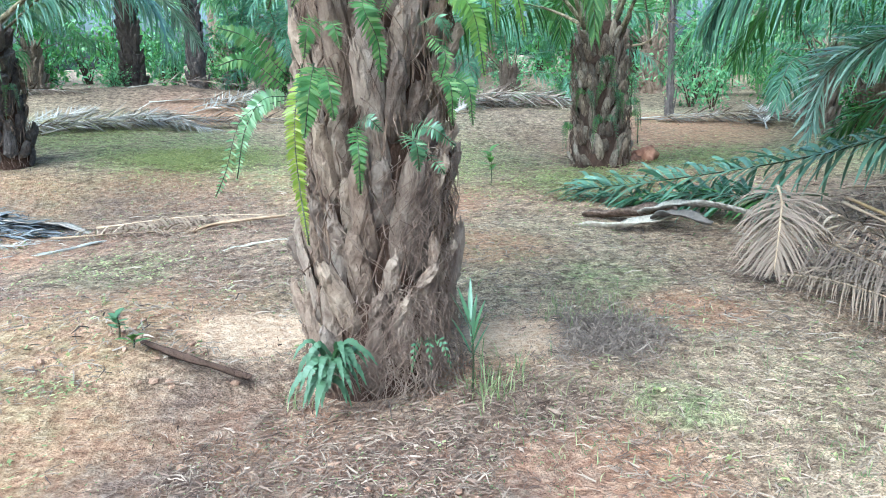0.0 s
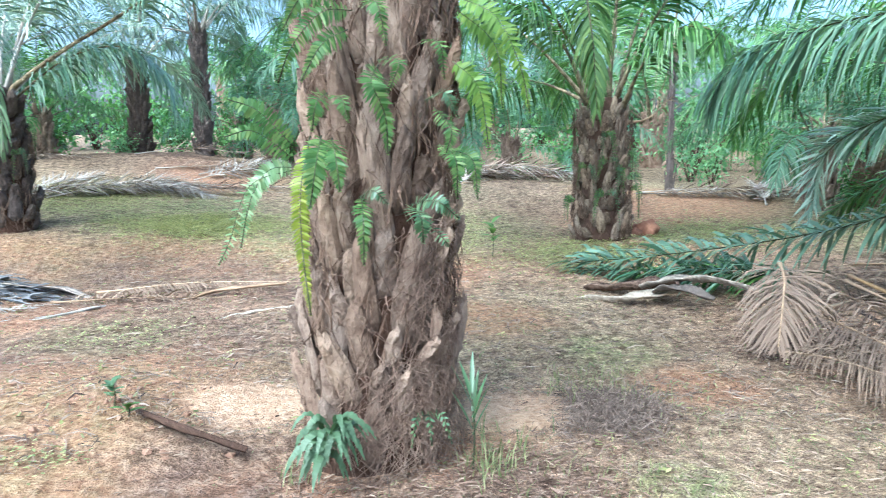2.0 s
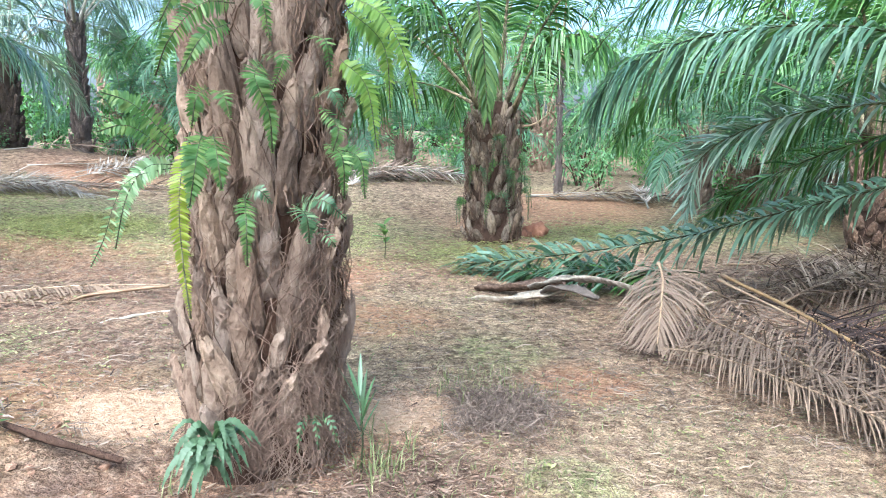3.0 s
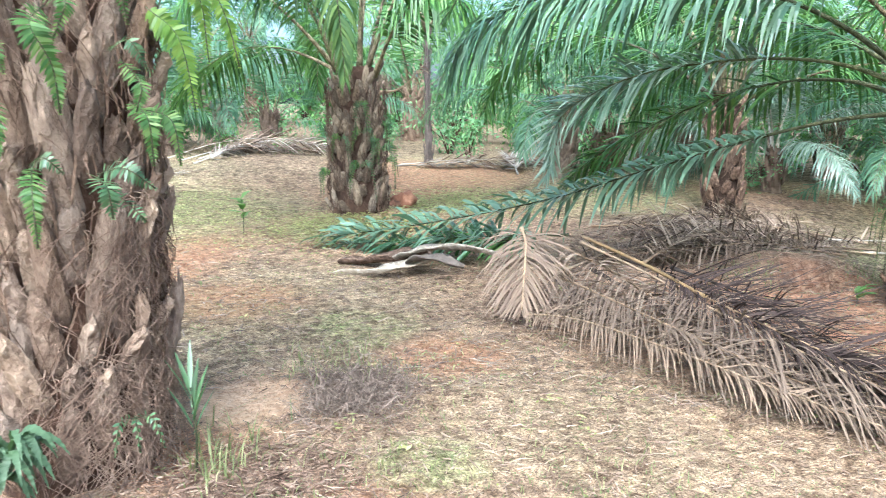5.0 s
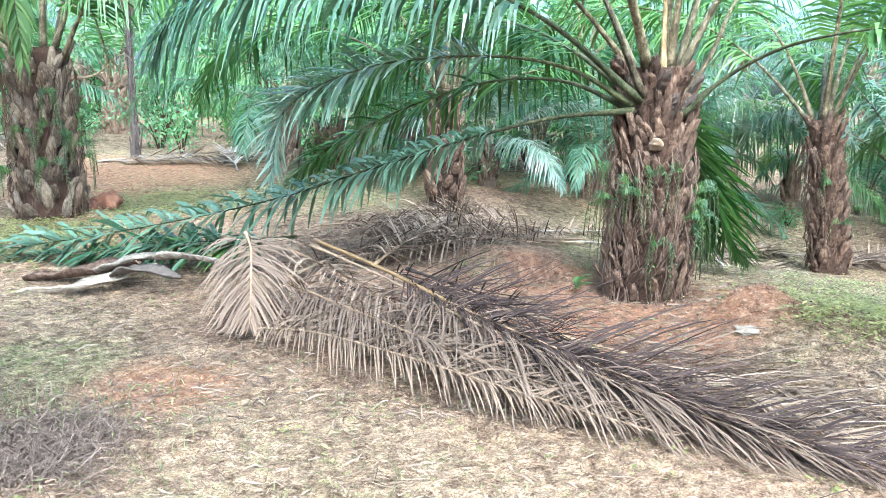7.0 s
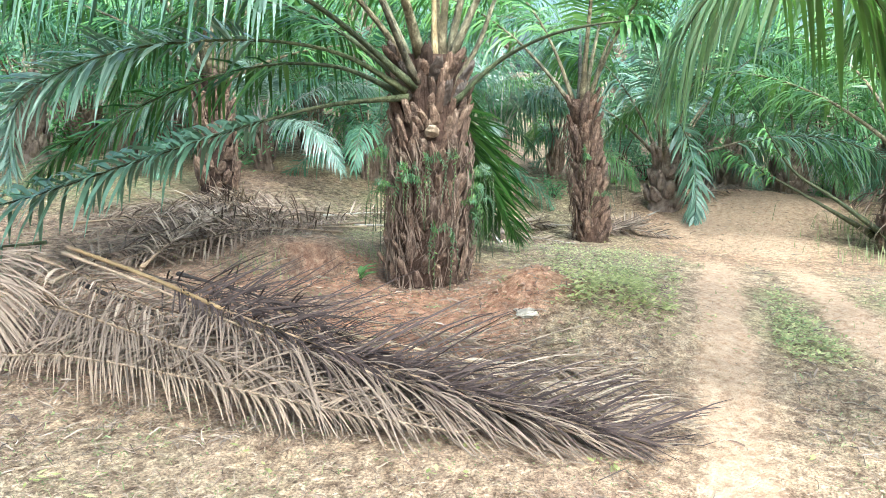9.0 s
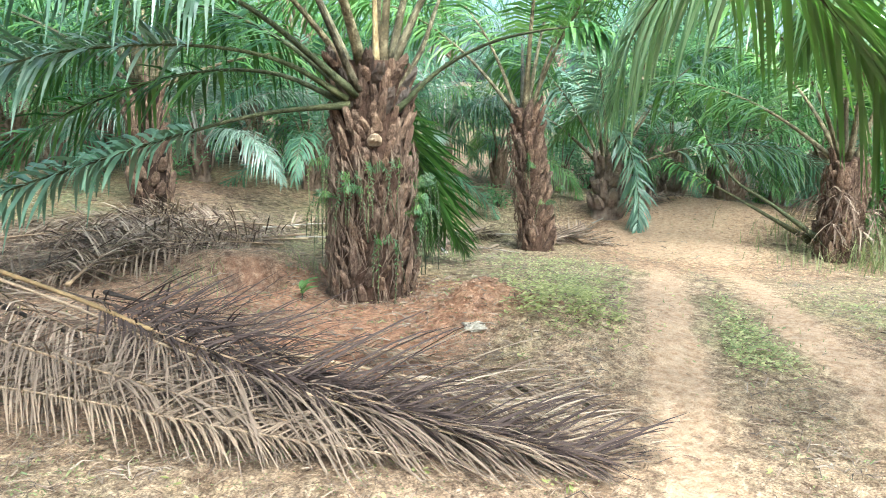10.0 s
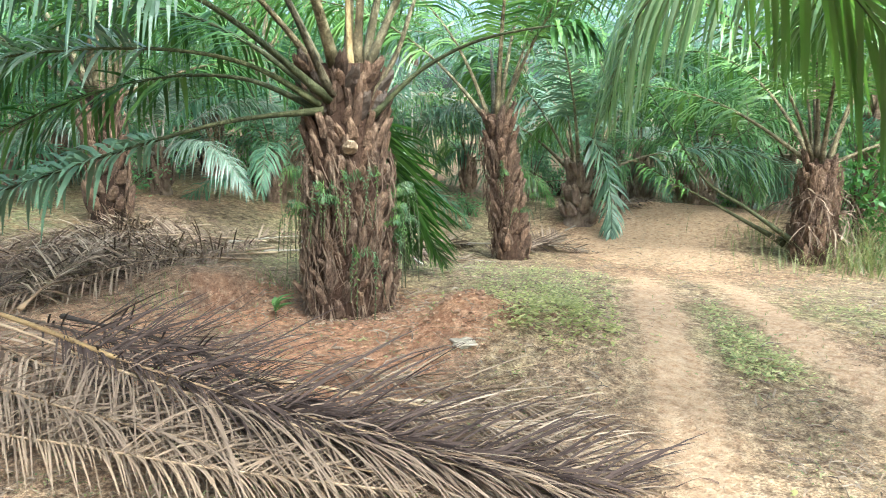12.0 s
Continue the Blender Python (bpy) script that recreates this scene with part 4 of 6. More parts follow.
def shrub_meshes(seed, mat, n=520, wide=1.1, high=1.7, leaf=0.13):
    rng = np.random.default_rng(seed)
    stems_v, stems_f = [], []
    tips = []
    for k in range(9):
        a, out, hh = rng.uniform(0, 6.28), rng.uniform(0.2, wide), high * rng.uniform(0.5, 1)
        line = smooth_line([(0, 0, -0.1), (0.3 * out * math.cos(a), 0.3 * out * math.sin(a), hh * 0.55), (out * math.cos(a), out * math.sin(a), hh)], 8)
        v, f = tube(line, np.linspace(0.018, 0.004, 8), 5)
        o = len(stems_v)
        stems_v += v
        stems_f += [tuple(i + o for i in q) for q in f]
        tips.append(line)
    pts = np.array([tips[rng.integers(9)][rng.integers(2, 8)] + rng.normal(0, 0.22, 3) for _ in range(n)])
    pts[:, 2] = np.abs(pts[:, 2])
    d = unit(rng.normal(0, 1, (n, 3)) + [0, 0, -0.4])
    wv = unit(np.cross(d, unit(rng.normal(0, 1, (n, 3)) + [0, 0, 1.5])))
    L = (leaf * rng.uniform(0.6, 1.5, n))[:, None]
    V = np.stack([pts, pts + d * L * 0.5 - wv * L * 0.22, pts + d * L + [0, 0, -0.02], pts + d * L * 0.5 + wv * L * 0.22], 1)
    a = bpy.data.meshes.new("stems")
    a.from_pydata(stems_v, [], stems_f)
    a.materials.append(M["trunk"])
    b = bpy.data.meshes.new("foliage")
    b.from_pydata(V.reshape(-1, 3).tolist(), [], (np.arange(n)[:, None] * 4 + np.arange(4)).tolist())
    b.materials.append(mat)
    return a, b


SHRUBS = [shrub_meshes(71, M["bush"]), shrub_meshes(72, M["bush_pale"]), shrub_meshes(73, M["bush"], 480, 0.9, 2.3, 0.16), shrub_meshes(74, M["bush_pale"], 560, 1.3, 1.3, 0.10)]


def undergrowth():
    rng = np.random.default_rng(60)
    for ring, (gap, step_deg, sc) in enumerate(((0.9, 7.0, 0.5), (3.0, 4.5, 0.75), (7.0, 3.6, 1.2), (14.0, 2.6, 2.0))):
        az = -50.0
        while az < 118:
            d = reach(az) + gap + rng.uniform(0, 1.6)
            x, y = d * math.sin(radians(az)), -3 + d * math.cos(radians(az))
            s = sc * rng.uniform(0.7, 1.25)
            if 64 < az < 77:
                s *= 0.55 if ring < 2 else 0.5
            m = pose(x, y, ground_z(x, y) - 0.05, 0, 0, rng.uniform(0, 360)) @ Matrix.Diagonal((s, s, s * rng.uniform(0.7, 1.1), 1))
            mesh = SHRUBS[rng.integers(4)]
            ob = link("shrub", mesh[0], m=m)
            tagged(ob, "leafy green shrub in the undergrowth below the palms", "shrub", "undergrowth shrubs")
            tagged(link("foliage", mesh[1], ob), kind="stuff")
            az += step_deg * rng.uniform(0.7, 1.4)


undergrowth()
for x, y, sc in ((11.31, -4.56, 0.62), (10.61, -4.86, 0.5), (11.91, -4.16, 0.7), (12.21, -5.16, 0.8)):
    ob = link("shrub", SHRUBS[2][0], m=pose(x, y, ground_z(x, y) - 0.03, 0, 0, 70 * x) @ Matrix.Scale(sc, 4))
    tagged(ob, "dark green shrub beside a squat palm", "shrub", "undergrowth shrubs")
    tagged(link("foliage", SHRUBS[2][1], ob), kind="stuff")


# ---- fallen fronds ----
def fallen(ctrl, seed, leaf, stalk, label, single=True, count=60, length=0.55, width=0.028, r0=0.011, butt="", **kw):
    rng = np.random.default_rng(seed)
    c = np.array(ctrl, float)
    ob = thing("fallen_frond", c[0][0], c[0][1], 0.0, label, "dead frond", "fallen fronds")
    line = smooth_line(c, 30) - [c[0][0], c[0][1], 0]
    kw = {"start": 0.12, "droop": 0.5, "lift": 0.1, "jitter": 0.4, "floor": 0.0, "lean": (55, 22), **kw}
    if butt:
        v, f = tube(line[:12], np.linspace(r0 * 1.5, r0 * 1.15, 12), 7, 0.7)
        mesh_object("stalk_butt", v, f, M[butt], ob, True, "smooth yellow stalk base")
    if single:
        leafed_frond(ob, line, rng, M[leaf], M[stalk], "stalk", "", count, length, width, r0, **kw)
    else:
        put_frond(frond_meshes(line, rng, M[leaf], M[stalk], count, length, width, r0, **kw), ob, name="stalk")
    return ob


MAIN_RIB = [(3.63, 1.29, 0.42), (3.45, 0.47, 0.38), (3.3, -0.17, 0.33), (3.25, -0.86, 0.25), (3.34, -1.47, 0.14), (3.42, -2.06, 0.05)]
fallen(MAIN_RIB, 201, "dead_dark", "rachis_tan", "long dead frond with dark purple-brown leaflets and yellow stalk", butt="rachis_yellow", count=220, length=0.52, width=0.012, start=0.26, lift=0.16, droop=0.22, lean=(44, 26), skew=-8, sides=(0.5, 1.05), jitter=0.7, plume=0.18, parts=5, profile=lambda q: 0.72 + 0.28 * np.sin(np.pi * q))
fallen([(x - 0.03, y, z - 0.03) for x, y, z in MAIN_RIB], 208, "dead_mid", "rachis_tan", "dead frond with grey-brown swept leaflets", count=170, length=0.48, width=0.0085, start=0.3, lift=0.1, droop=0.3, lean=(46, 26), sides=(1.1, 0.5), jitter=0.7, plume=0.16, parts=5)
fallen([(3.76, 1.04, 0.3), (3.59, 0.24, 0.3), (3.41, -0.46, 0.25), (3.31, -1.16, 0.16), (3.36, -1.76, 0.07)], 202, "dead_dark", "boot_dark", "dead frond with dark brown leaflets under another", count=90, length=0.5, width=0.011, lift=0.16, droop=0.2, lean=(42, 24), skew=-12, jitter=0.6, plume=0.16)
fallen([(3.81, 0.64, 0.3), (3.69, -0.06, 0.28), (3.51, -0.66, 0.22), (3.41, -1.26, 0.12)], 207, "dead_dark", "boot_dark", "dead frond with spiky dark leaflets", count=70, length=0.44, width=0.010, lift=0.22, droop=0.15, lean=(46, 28), skew=-16, jitter=0.6, plume=0.2)
fallen([(2.92, 0.98, 0.05), (2.89, 0.45, 0.15), (2.90, -0.14, 0.17), (2.94, -0.64, 0.15), (3.05, -1.01, 0.10), (3.18, -1.4, 0.05)], 203, "dead_tan", "rachis_tan", "dead tan frond with curled leaflets on the ground", r0=0.008, count=190, length=0.40, width=0.0085, start=0.03, droop=0.55, lift=0.22, lean=(52, 28), skew=-2, sides=(0.55, 1.25), jitter=0.6, plume=0.18, parts=5)
fallen([(3.21, 1.44, 0.5), (3.09, 1.22, 0.44), (2.97, 1.06, 0.28), (2.89, 0.97, 0.08)], 204, "dead_brown", "rachis_tan", "dead tan frond end hanging over the heap", count=80, length=0.46, width=0.010, start=0.02, lean=(58, 26), droop=0.45, lift=0.1, jitter=0.5)
fallen([(3.3, 1.25, 0.22), (3.14, 0.55, 0.24), (3.06, -0.1, 0.22), (3.08, -0.7, 0.16), (3.2, -1.3, 0.09)], 223, "dead_mid", "rachis_tan", "brown dead frond with long swept leaflets in the heap", count=170, length=0.44, width=0.0085, start=0.05, droop=0.3, lift=0.14, lean=(46, 26), skew=-4, jitter=0.6, plume=0.18, parts=5)
# The next two fronds are added so the gaps above them look darker.
fallen([(3.66, 1.24, 0.2), (3.5, 0.39, 0.14), (3.4, -0.27, 0.12), (3.42, -0.8, 0.08), (3.48, -1.36, 0.06), (3.52, -1.8, 0.04)], 205, "dead_mid", "boot_dark", "brown frond added under the others to deepen the gaps", single=False, count=150, length=0.46, width=0.014, lean=(50, 34), droop=0.2, lift=0.0, jitter=0.6, plume=0.1)
fallen([(3.4, 1.3, 0.14), (3.3, 0.8, 0.1), (3.22, 0.3, 0.07), (3.22, -0.3, 0.06)], 222, "dead_mid", "boot_dark", "flattened brown frond added below to deepen the gaps", single=False, count=110, length=0.32, width=0.010, lean=(54, 34), droop=0.2, lift=0.0, jitter=0.6, plume=0.1)
fallen([(3.71, 1.69, 0.3), (3.56, 0.94, 0.26), (3.43, 0.44, 0.22), (3.31, -0.16, 0.15)], 206, "dead_brown", "rachis_tan", "brown dead frond in the heap", single=False, count=80, length=0.5, width=0.013, jitter=0.7)
fallen([(3.34, -0.8, 0.14), (3.36, -1.25, 0.10), (3.41, -1.7, 0.06), (3.48, -2.12, 0.03)], 224, "dead_tan", "rachis_tan", "pale dead frond tip fanned out beside the track", single=False, count=90, length=0.5, width=0.009, start=0.0, lean=(36, 18), droop=0.25, lift=0.08, jitter=0.6, plume=0.1)
fallen([(4.05, 0.1, 0.1), (4.12, -0.6, 0.09), (4.08, -1.2, 0.07), (4.02, -1.7, 0.05), (3.95, -2.15, 0.03)], 225, "dead_tan", "rachis_tan", "flattened tan frond beyond the dark one", single=False, count=150, length=0.42, width=0.008, start=0.25, lean=(40, 20), droop=0.25, lift=0.06, jitter=0.7, plume=0.14)
fallen([(3.8, -0.4, 0.12), (3.8, -1.1, 0.1), (3.72, -1.7, 0.06), (3.66, -2.25, 0.03)], 226, "dead_heap", "rachis_tan", "faded tan frond end beside the track", single=False, count=110, length=0.4, width=0.007, start=0.2, lean=(38, 18), droop=0.25, lift=0.1, jitter=0.7, plume=0.14)
fallen([(3.96, 1.89, 0.32), (3.51, 2.49, 0.26), (3.06, 3.09, 0.18), (2.61, 3.64, 0.1)], 218, "frond_blue", "rachis_green", "cut green frond lying beside the heap", single=False, count=70, length=0.42, width=0.035, lift=0.3, plume=0.6, lean=(60, 30))
fallen([(3.81, 2.14, 0.25), (3.41, 2.74, 0.2), (2.91, 3.19, 0.12)], 219, "frond", "rachis_green", "cut green frond lying beside the heap", single=False, count=50, length=0.4, width=0.035, lift=0.2, plume=0.6, lean=(60, 30))
HEAP = [((6.61, 1.34, 0.05), (5.81, 1.59, 0.3), (5.01, 1.64, 0.4), (4.21, 1.69, 0.4)), ((6.91, 2.04, 0.05), (6.01, 1.94, 0.35), (5.21, 1.94, 0.4), (4.41, 2.14, 0.2)),
        ((4.31, 1.44, 0.35), (4.91, 1.74, 0.45), (5.71, 2.14, 0.4), (6.61, 2.84, 0.15)), ((7.21, 1.44, 0.02), (6.51, 1.74, 0.2), (5.71, 1.84, 0.3), (4.91, 2.04, 0.25)), ((3.91, 1.84, 0.25), (4.61, 1.94, 0.35), (5.31, 1.74, 0.35), (6.01, 1.44, 0.15)),
        ((5.31, 3.24, 0.1), (5.61, 2.64, 0.4), (6.11, 2.04, 0.4), (6.51, 1.24, 0.1)), ((7.21, 2.64, 0.1), (6.61, 2.64, 0.4), (5.91, 2.64, 0.4), (4.91, 2.84, 0.2)), ((7.91, 2.64, 0.1), (7.11, 2.74, 0.35), (6.31, 2.94, 0.35), (5.31, 3.34, 0.15)), ((7.71, 1.84, 0.05), (7.01, 2.34, 0.3), (6.31, 3.04, 0.35), (5.71, 3.74, 0.1)), ((7.51, 1.64, 0.05), (6.71, 1.64, 0.2), (6.11, 1.79, 0.25), (5.51, 1.94, 0.25))]
for k, c in enumerate(HEAP):
    c = [(x, y, max(0.04, 0.42 * z - 0.05) + ground_z(x, y)) for x, y, z in c]
    fallen(c, 210 + k, ("dead_brown", "dead_mid", "dead_heap", "dead_brown", "dead_mid")[k % 5], "rachis_tan", "brown dead frond in a heap below a palm", single=False, count=120, length=0.4, width=0.012, lift=0.15, droop=0.4, lean=(50, 24), jitter=0.8)
# heaps of dead fronds farther off
def frond_heap(cx, cy, n, seed, spread_x, spread_y, turn, cols, long=1.5):
    rng = np.random.default_rng(seed)
    for k in range(n):
        x, y = rng.normal(cx, spread_x), rng.normal(cy, spread_y)
        az = radians(turn + rng.normal(0, 28))
        dx, dy, h, ln = math.sin(az), math.cos(az), 0.06 + 0.05 * rng.random() + 0.03 * k * math.exp(-((x - cx) / spread_x) ** 2), long * rng.uniform(0.6, 1.1)
        c = [(x + q * ln * dx, y + q * ln * dy, ground_z(x + q * ln * dx, y + q * ln * dy) + h * (1.2 - abs(q))) for q in (-1, -0.35, 0.3, 1)]
        fallen(c, seed + 3 * k, cols[k % len(cols)], "rachis_grey", "weathered dead frond in a low heap on the ground", single=False, count=70, length=0.42, width=0.02, lift=0.05, droop=0.15, lean=(40, 20), jitter=0.6, plume=0.12, floor=min(p[2] for p in c) - 0.1)


frond_heap(4.1, 9.6, 9, 2300, 0.9, 0.5, 82, ("dead_grey", "dead_brown", "dead_mid"))
frond_heap(-2.2, 9.9, 9, 2400, 0.7, 0.6, 85, ("dead_grey", "dead_brown", "dead_mid", "dead_grey"))
frond_heap(-1.4, 12.6, 5, 2500, 1.6, 0.5, 85, ("dead_brown", "dead_grey"))
frond_heap(7.4, 8.3, 5, 2600, 0.9, 0.4, 95, ("dead_grey", "dead_brown"))
frond_heap(8.9, 0.9, 5, 2700, 0.5, 0.6, 110, ("dead_mid", "dead_brown"), 1.2)
frond_heap(10.9, -0.3, 3, 2800, 0.5, 0.5, 130, ("dead_mid", "dead_brown"), 1.2)
# dead fronds to the west
fallen([(-3.19, 3.59, 0.14), (-2.77, 3.65, 0.14), (-2.30, 3.73, 0.04), (-1.70, 3.95, -0.02)], 251, "dead_grey", "rachis_grey", "dead frond with pale curled leaflets", count=34, length=0.32, width=0.02, droop=0.7, lift=0.15)
fallen([(-1.60, 4.18, 0.04), (-0.79, 4.03, 0.11), (0.06, 3.66, 0.14)], 252, "dead_tan", "rachis_tan", "dead tan frond with short leaflets", count=44, length=0.22, width=0.02, droop=0.8)
fallen([(-3.40, 4.70, 0.08), (-2.60, 4.50, 0.09), (-1.90, 4.20, 0.01)], 253, "dead_slate", "rachis_grey", "dark slate-grey dead frond lying flat", count=44, length=0.45, width=0.045, lean=(25, 12), lift=0.02, droop=0.2)


fallen([(-3.70, 4.10, 0.13), (-3.00, 4.20, 0.11), (-2.30, 4.15, 0.03), (-1.75, 4.05, -0.03)], 254, "dead_slate", "rachis_grey", "dark grey dead frond lying flat", single=False, count=50, length=0.4, width=0.03, lean=(35, 15), jitter=0.6)
fallen([(-3.50, 5.00, 0.11), (-2.80, 4.75, 0.12), (-2.20, 4.50, 0.05)], 255, "dead_slate", "rachis_grey", "weathered grey frond with split leaflets", single=False, count=40, length=0.5, width=0.035, lean=(30, 12), jitter=0.6)
fallen([(-1.90, 3.90, 0.03), (-1.20, 3.75, 0.06), (-0.50, 3.50, 0.07)], 256, "dead_tan", "rachis_tan", "dry frond remains among straw", single=False, count=40, length=0.25, width=0.015, jitter=0.8)


def sheath(ctrl, seed, label, mat, width=0.12, curl=0.4):
    """A dry leaf sheath: a long curled strip with thickness, wide at one end."""
    line = smooth_line(ctrl, 16)
    tan, side, up = frames_of(line)
    v, f = [], []
    for i, p in enumerate(line):
        t = i / 15
        w = 0.6 * width * (0.35 + 0.65 * math.sin(math.pi * min(1, 0.15 + 0.75 * (1 - t)))) * (1 + 0.5 * noise.noise((5 * t, seed, 0.0)))
        for th in (0.0, -0.012):
            for a in (-1, -0.5, 0, 0.5, 1):
                roll = 0.9 * noise.noise((2.2 * t, seed, 4.0))
                q = p + (side[i] * math.cos(roll) + up[i] * math.sin(roll)) * w * a * 0.5 + up[i] * (curl * w * a * a + th + 0.3 * w * noise.noise((6 * t, 2 * a, seed)))
                v.append((q[0] - ctrl[0][0], q[1] - ctrl[0][1], q[2]))
    for i in range(15):
        for a in range(4):
            o = i * 10
            f.append((o + a, o + a + 1, o + a + 11, o + a + 10))
            f.append((o + 5 + a, o + 15 + a, o + 16 + a, o + 6 + a))
        f += [(i * 10, i * 10 + 10, i * 10 + 15, i * 10 + 5), (i * 10 + 4, i * 10 + 9, i * 10 + 19, i * 10 + 14)]
    f += [(0, 5, 6, 1), (1, 6, 7, 2), (2, 7, 8, 3), (3, 8, 9, 4)]
    ob = mesh_object("leaf_sheath", v, f, mat, None, True)
    ob.location = (ctrl[0][0], ctrl[0][1], 0)
    return tagged(ob, label, "dead leaf", "dead leaf sheaths")


sheath([(2.34, 2.80, 0.03), (2.56, 2.58, 0.05), (2.84, 2.44, 0.10), (3.08, 2.30, 0.18)], 1, "pale curled dry leaf sheath lying beside the fallen frond", M["dead_pale"], 0.17, 0.3)
sheath([(3.30, 1.80, 0.24), (3.10, 2.08, 0.27), (2.93, 2.36, 0.23), (2.84, 2.66, 0.12)], 2, "pale grey dry leaf sheath on the heap", M["dead_pale"], 0.18, 0.3)
sheath([(2.52, 3.06, 0.05), (2.70, 2.84, 0.08), (2.93, 2.64, 0.12), (3.06, 2.49, 0.16)], 3, "reddish-brown dry leaf sheath", M["boot_red"], 0.24)
sheath([(3.05, 1.95, 0.16), (2.92, 2.16, 0.2), (2.86, 2.36, 0.16), (2.88, 2.58, 0.06)], 4, "grey-brown split dry leaf sheath under the frond", M["dead_bark"], 0.16, 0.3)
sheath([(-3.60, 5.20, 0.03), (-2.85, 4.80, 0.03), (-1.85, 4.25, 0.01), (-1.50, 3.95, -0.02)], 5, "dark grey dry leaf sheath", M["boot_dark"], 0.22, 0.12)
sheath([(-3.30, 4.60, 0.03), (-2.70, 4.60, 0.10), (-2.00, 4.35, 0.08), (-1.60, 4.10, 0.00)], 6, "grey dry leaf sheath", M["dead_bark"], 0.18, 0.12)
sheath([(-2.38, 3.33, -0.02), (-1.92, 3.39, -0.01), (-1.45, 3.73, -0.00)], 7, "pale grey dry stalk lying flat", M["rachis_grey"], 0.1)
sheath([(-0.93, 3.56, 0.01), (-0.53, 3.69, 0.09), (0.03, 3.60, 0.14)], 8, "tan curved dry stalk", M["rachis_tan"], 0.07)
sheath([(-0.53, 2.80, 0.03), (-0.25, 2.95, 0.05), (0.10, 3.00, 0.07)], 9, "grey dry stalk lying flat", M["rachis_grey"], 0.06)
sheath([(-0.82, 0.82, 0.13), (-0.66, 0.58, 0.15), (-0.45, 0.42, 0.11), (-0.22, 0.32, 0.04)], 10, "dark half-buried dead leaf base", M["trunk"], 0.06, -0.5)


# ---- ferns on the trunks ----
def fern_frond(parent, ctrl, seed, mat, leaf=0.075, width=0.022, count=24, lean=(80, 62)):
    rng = np.random.default_rng(seed)
    line = smooth_line(ctrl, 16) - np.array(parent.matrix_basis.translation)
    prof = lambda q: np.clip(1.25 * (1 - q) ** 0.6, 0.15, 1) * np.clip(0.5 + 3 * q, 0, 1)
    put_frond(frond_meshes(line, rng, M[mat], M["rachis_green"], count, leaf, width, 0.0022, start=0.06, lean=lean, droop=0.25, lift=0.0, jitter=0.25, profile=prof, up=(0.15, -1, 0.25), parts=4), parent)


def fern(x, y, z, fronds, label, seed, group="ferns on the palm trunk", broad=0.17):
    ob = thing("fern", x, y, z, label, "fern", group)
    for k, (ctrl, mat, leaf, count) in enumerate(fronds):
        fern_frond(ob, ctrl, seed + k, mat, leaf * 0.85, leaf * broad, int(count * (1.5 if broad < 0.2 else 1)), (80, 62) if broad < 0.2 else (66, 40))
    return ob


fern(0.13, -0.08, 1.39, [([(0.13, -0.06, 1.40), (0.10, -0.20, 1.31), (0.07, -0.2, 1.14)], "fern", 0.085, 24), ([(0.09, -0.03, 1.40), (0.04, -0.14, 1.19), (0.04, -0.13, 0.96), (0.06, -0.12, 0.72)], "fern_yellow", 0.06, 42),
     ([(0.17, -0.06, 1.39), (0.17, -0.2, 1.32), (0.18, -0.21, 1.2)], "fern", 0.07, 20)], "bright green and yellowing hanging fern", 301)
fern(0.16, -0.06, 1.55, [([(0.16, -0.04, 1.56), (0.11, -0.18, 1.52), (0.09, -0.17, 1.42)], "fern", 0.06, 16), ([(0.18, -0.05, 1.55), (0.2, -0.2, 1.53), (0.22, -0.2, 1.45)], "fern", 0.05, 14)], "small bright green fern on the trunk", 305)
fern(0.35, -0.10, 1.66, [([(0.35, -0.1, 1.66), (0.30, -0.27, 1.59), (0.35, -0.24, 1.47), (0.36, -0.22, 1.33)], "fern", 0.07, 28), ([(0.35, -0.1, 1.68), (0.4, -0.27, 1.66), (0.36, -0.25, 1.55)], "fern", 0.05, 16)], "green fern drooping from a leaf base", 308)
fern(0.56, -0.08, 1.53, [([(0.53, -0.1, 1.53), (0.57, -0.26, 1.55), (0.62, -0.25, 1.46)], "fern_teal", 0.05, 14), ([(0.56, -0.1, 1.5), (0.6, -0.22, 1.42), (0.58, -0.22, 1.33)], "fern", 0.05, 14)], "small bluish-green fern on the trunk", 311)
fern(0.60, -0.08, 1.36, [([(0.58, -0.1, 1.36), (0.61, -0.24, 1.31), (0.62, -0.22, 1.16)], "fern", 0.06, 22), ([(0.62, -0.05, 1.34), (0.7, -0.14, 1.3), (0.72, -0.14, 1.15)], "fern", 0.06, 20)], "green fern with short hanging fronds", 314)
fern(0.47, -0.10, 1.13, [([(0.46, -0.1, 1.13), (0.52, -0.29, 1.16), (0.61, -0.28, 1.09)], "fern_teal", 0.06, 15), ([(0.46, -0.1, 1.12), (0.47, -0.26, 1.10), (0.48, -0.25, 1.0)], "fern_teal", 0.07, 14), ([(0.48, -0.1, 1.1), (0.55, -0.25, 1.02), (0.58, -0.24, 0.98)], "fern_teal", 0.04, 9)], "bluish-green young fern on the trunk", 317)
fern(0.27, -0.10, 1.16, [([(0.27, -0.1, 1.17), (0.26, -0.23, 1.09), (0.26, -0.21, 0.92)], "fern", 0.055, 24), ([(0.27, -0.1, 1.17), (0.3, -0.24, 1.2), (0.35, -0.24, 1.15)], "fern_teal", 0.05, 10)], "small fern with a hanging frond", 321)
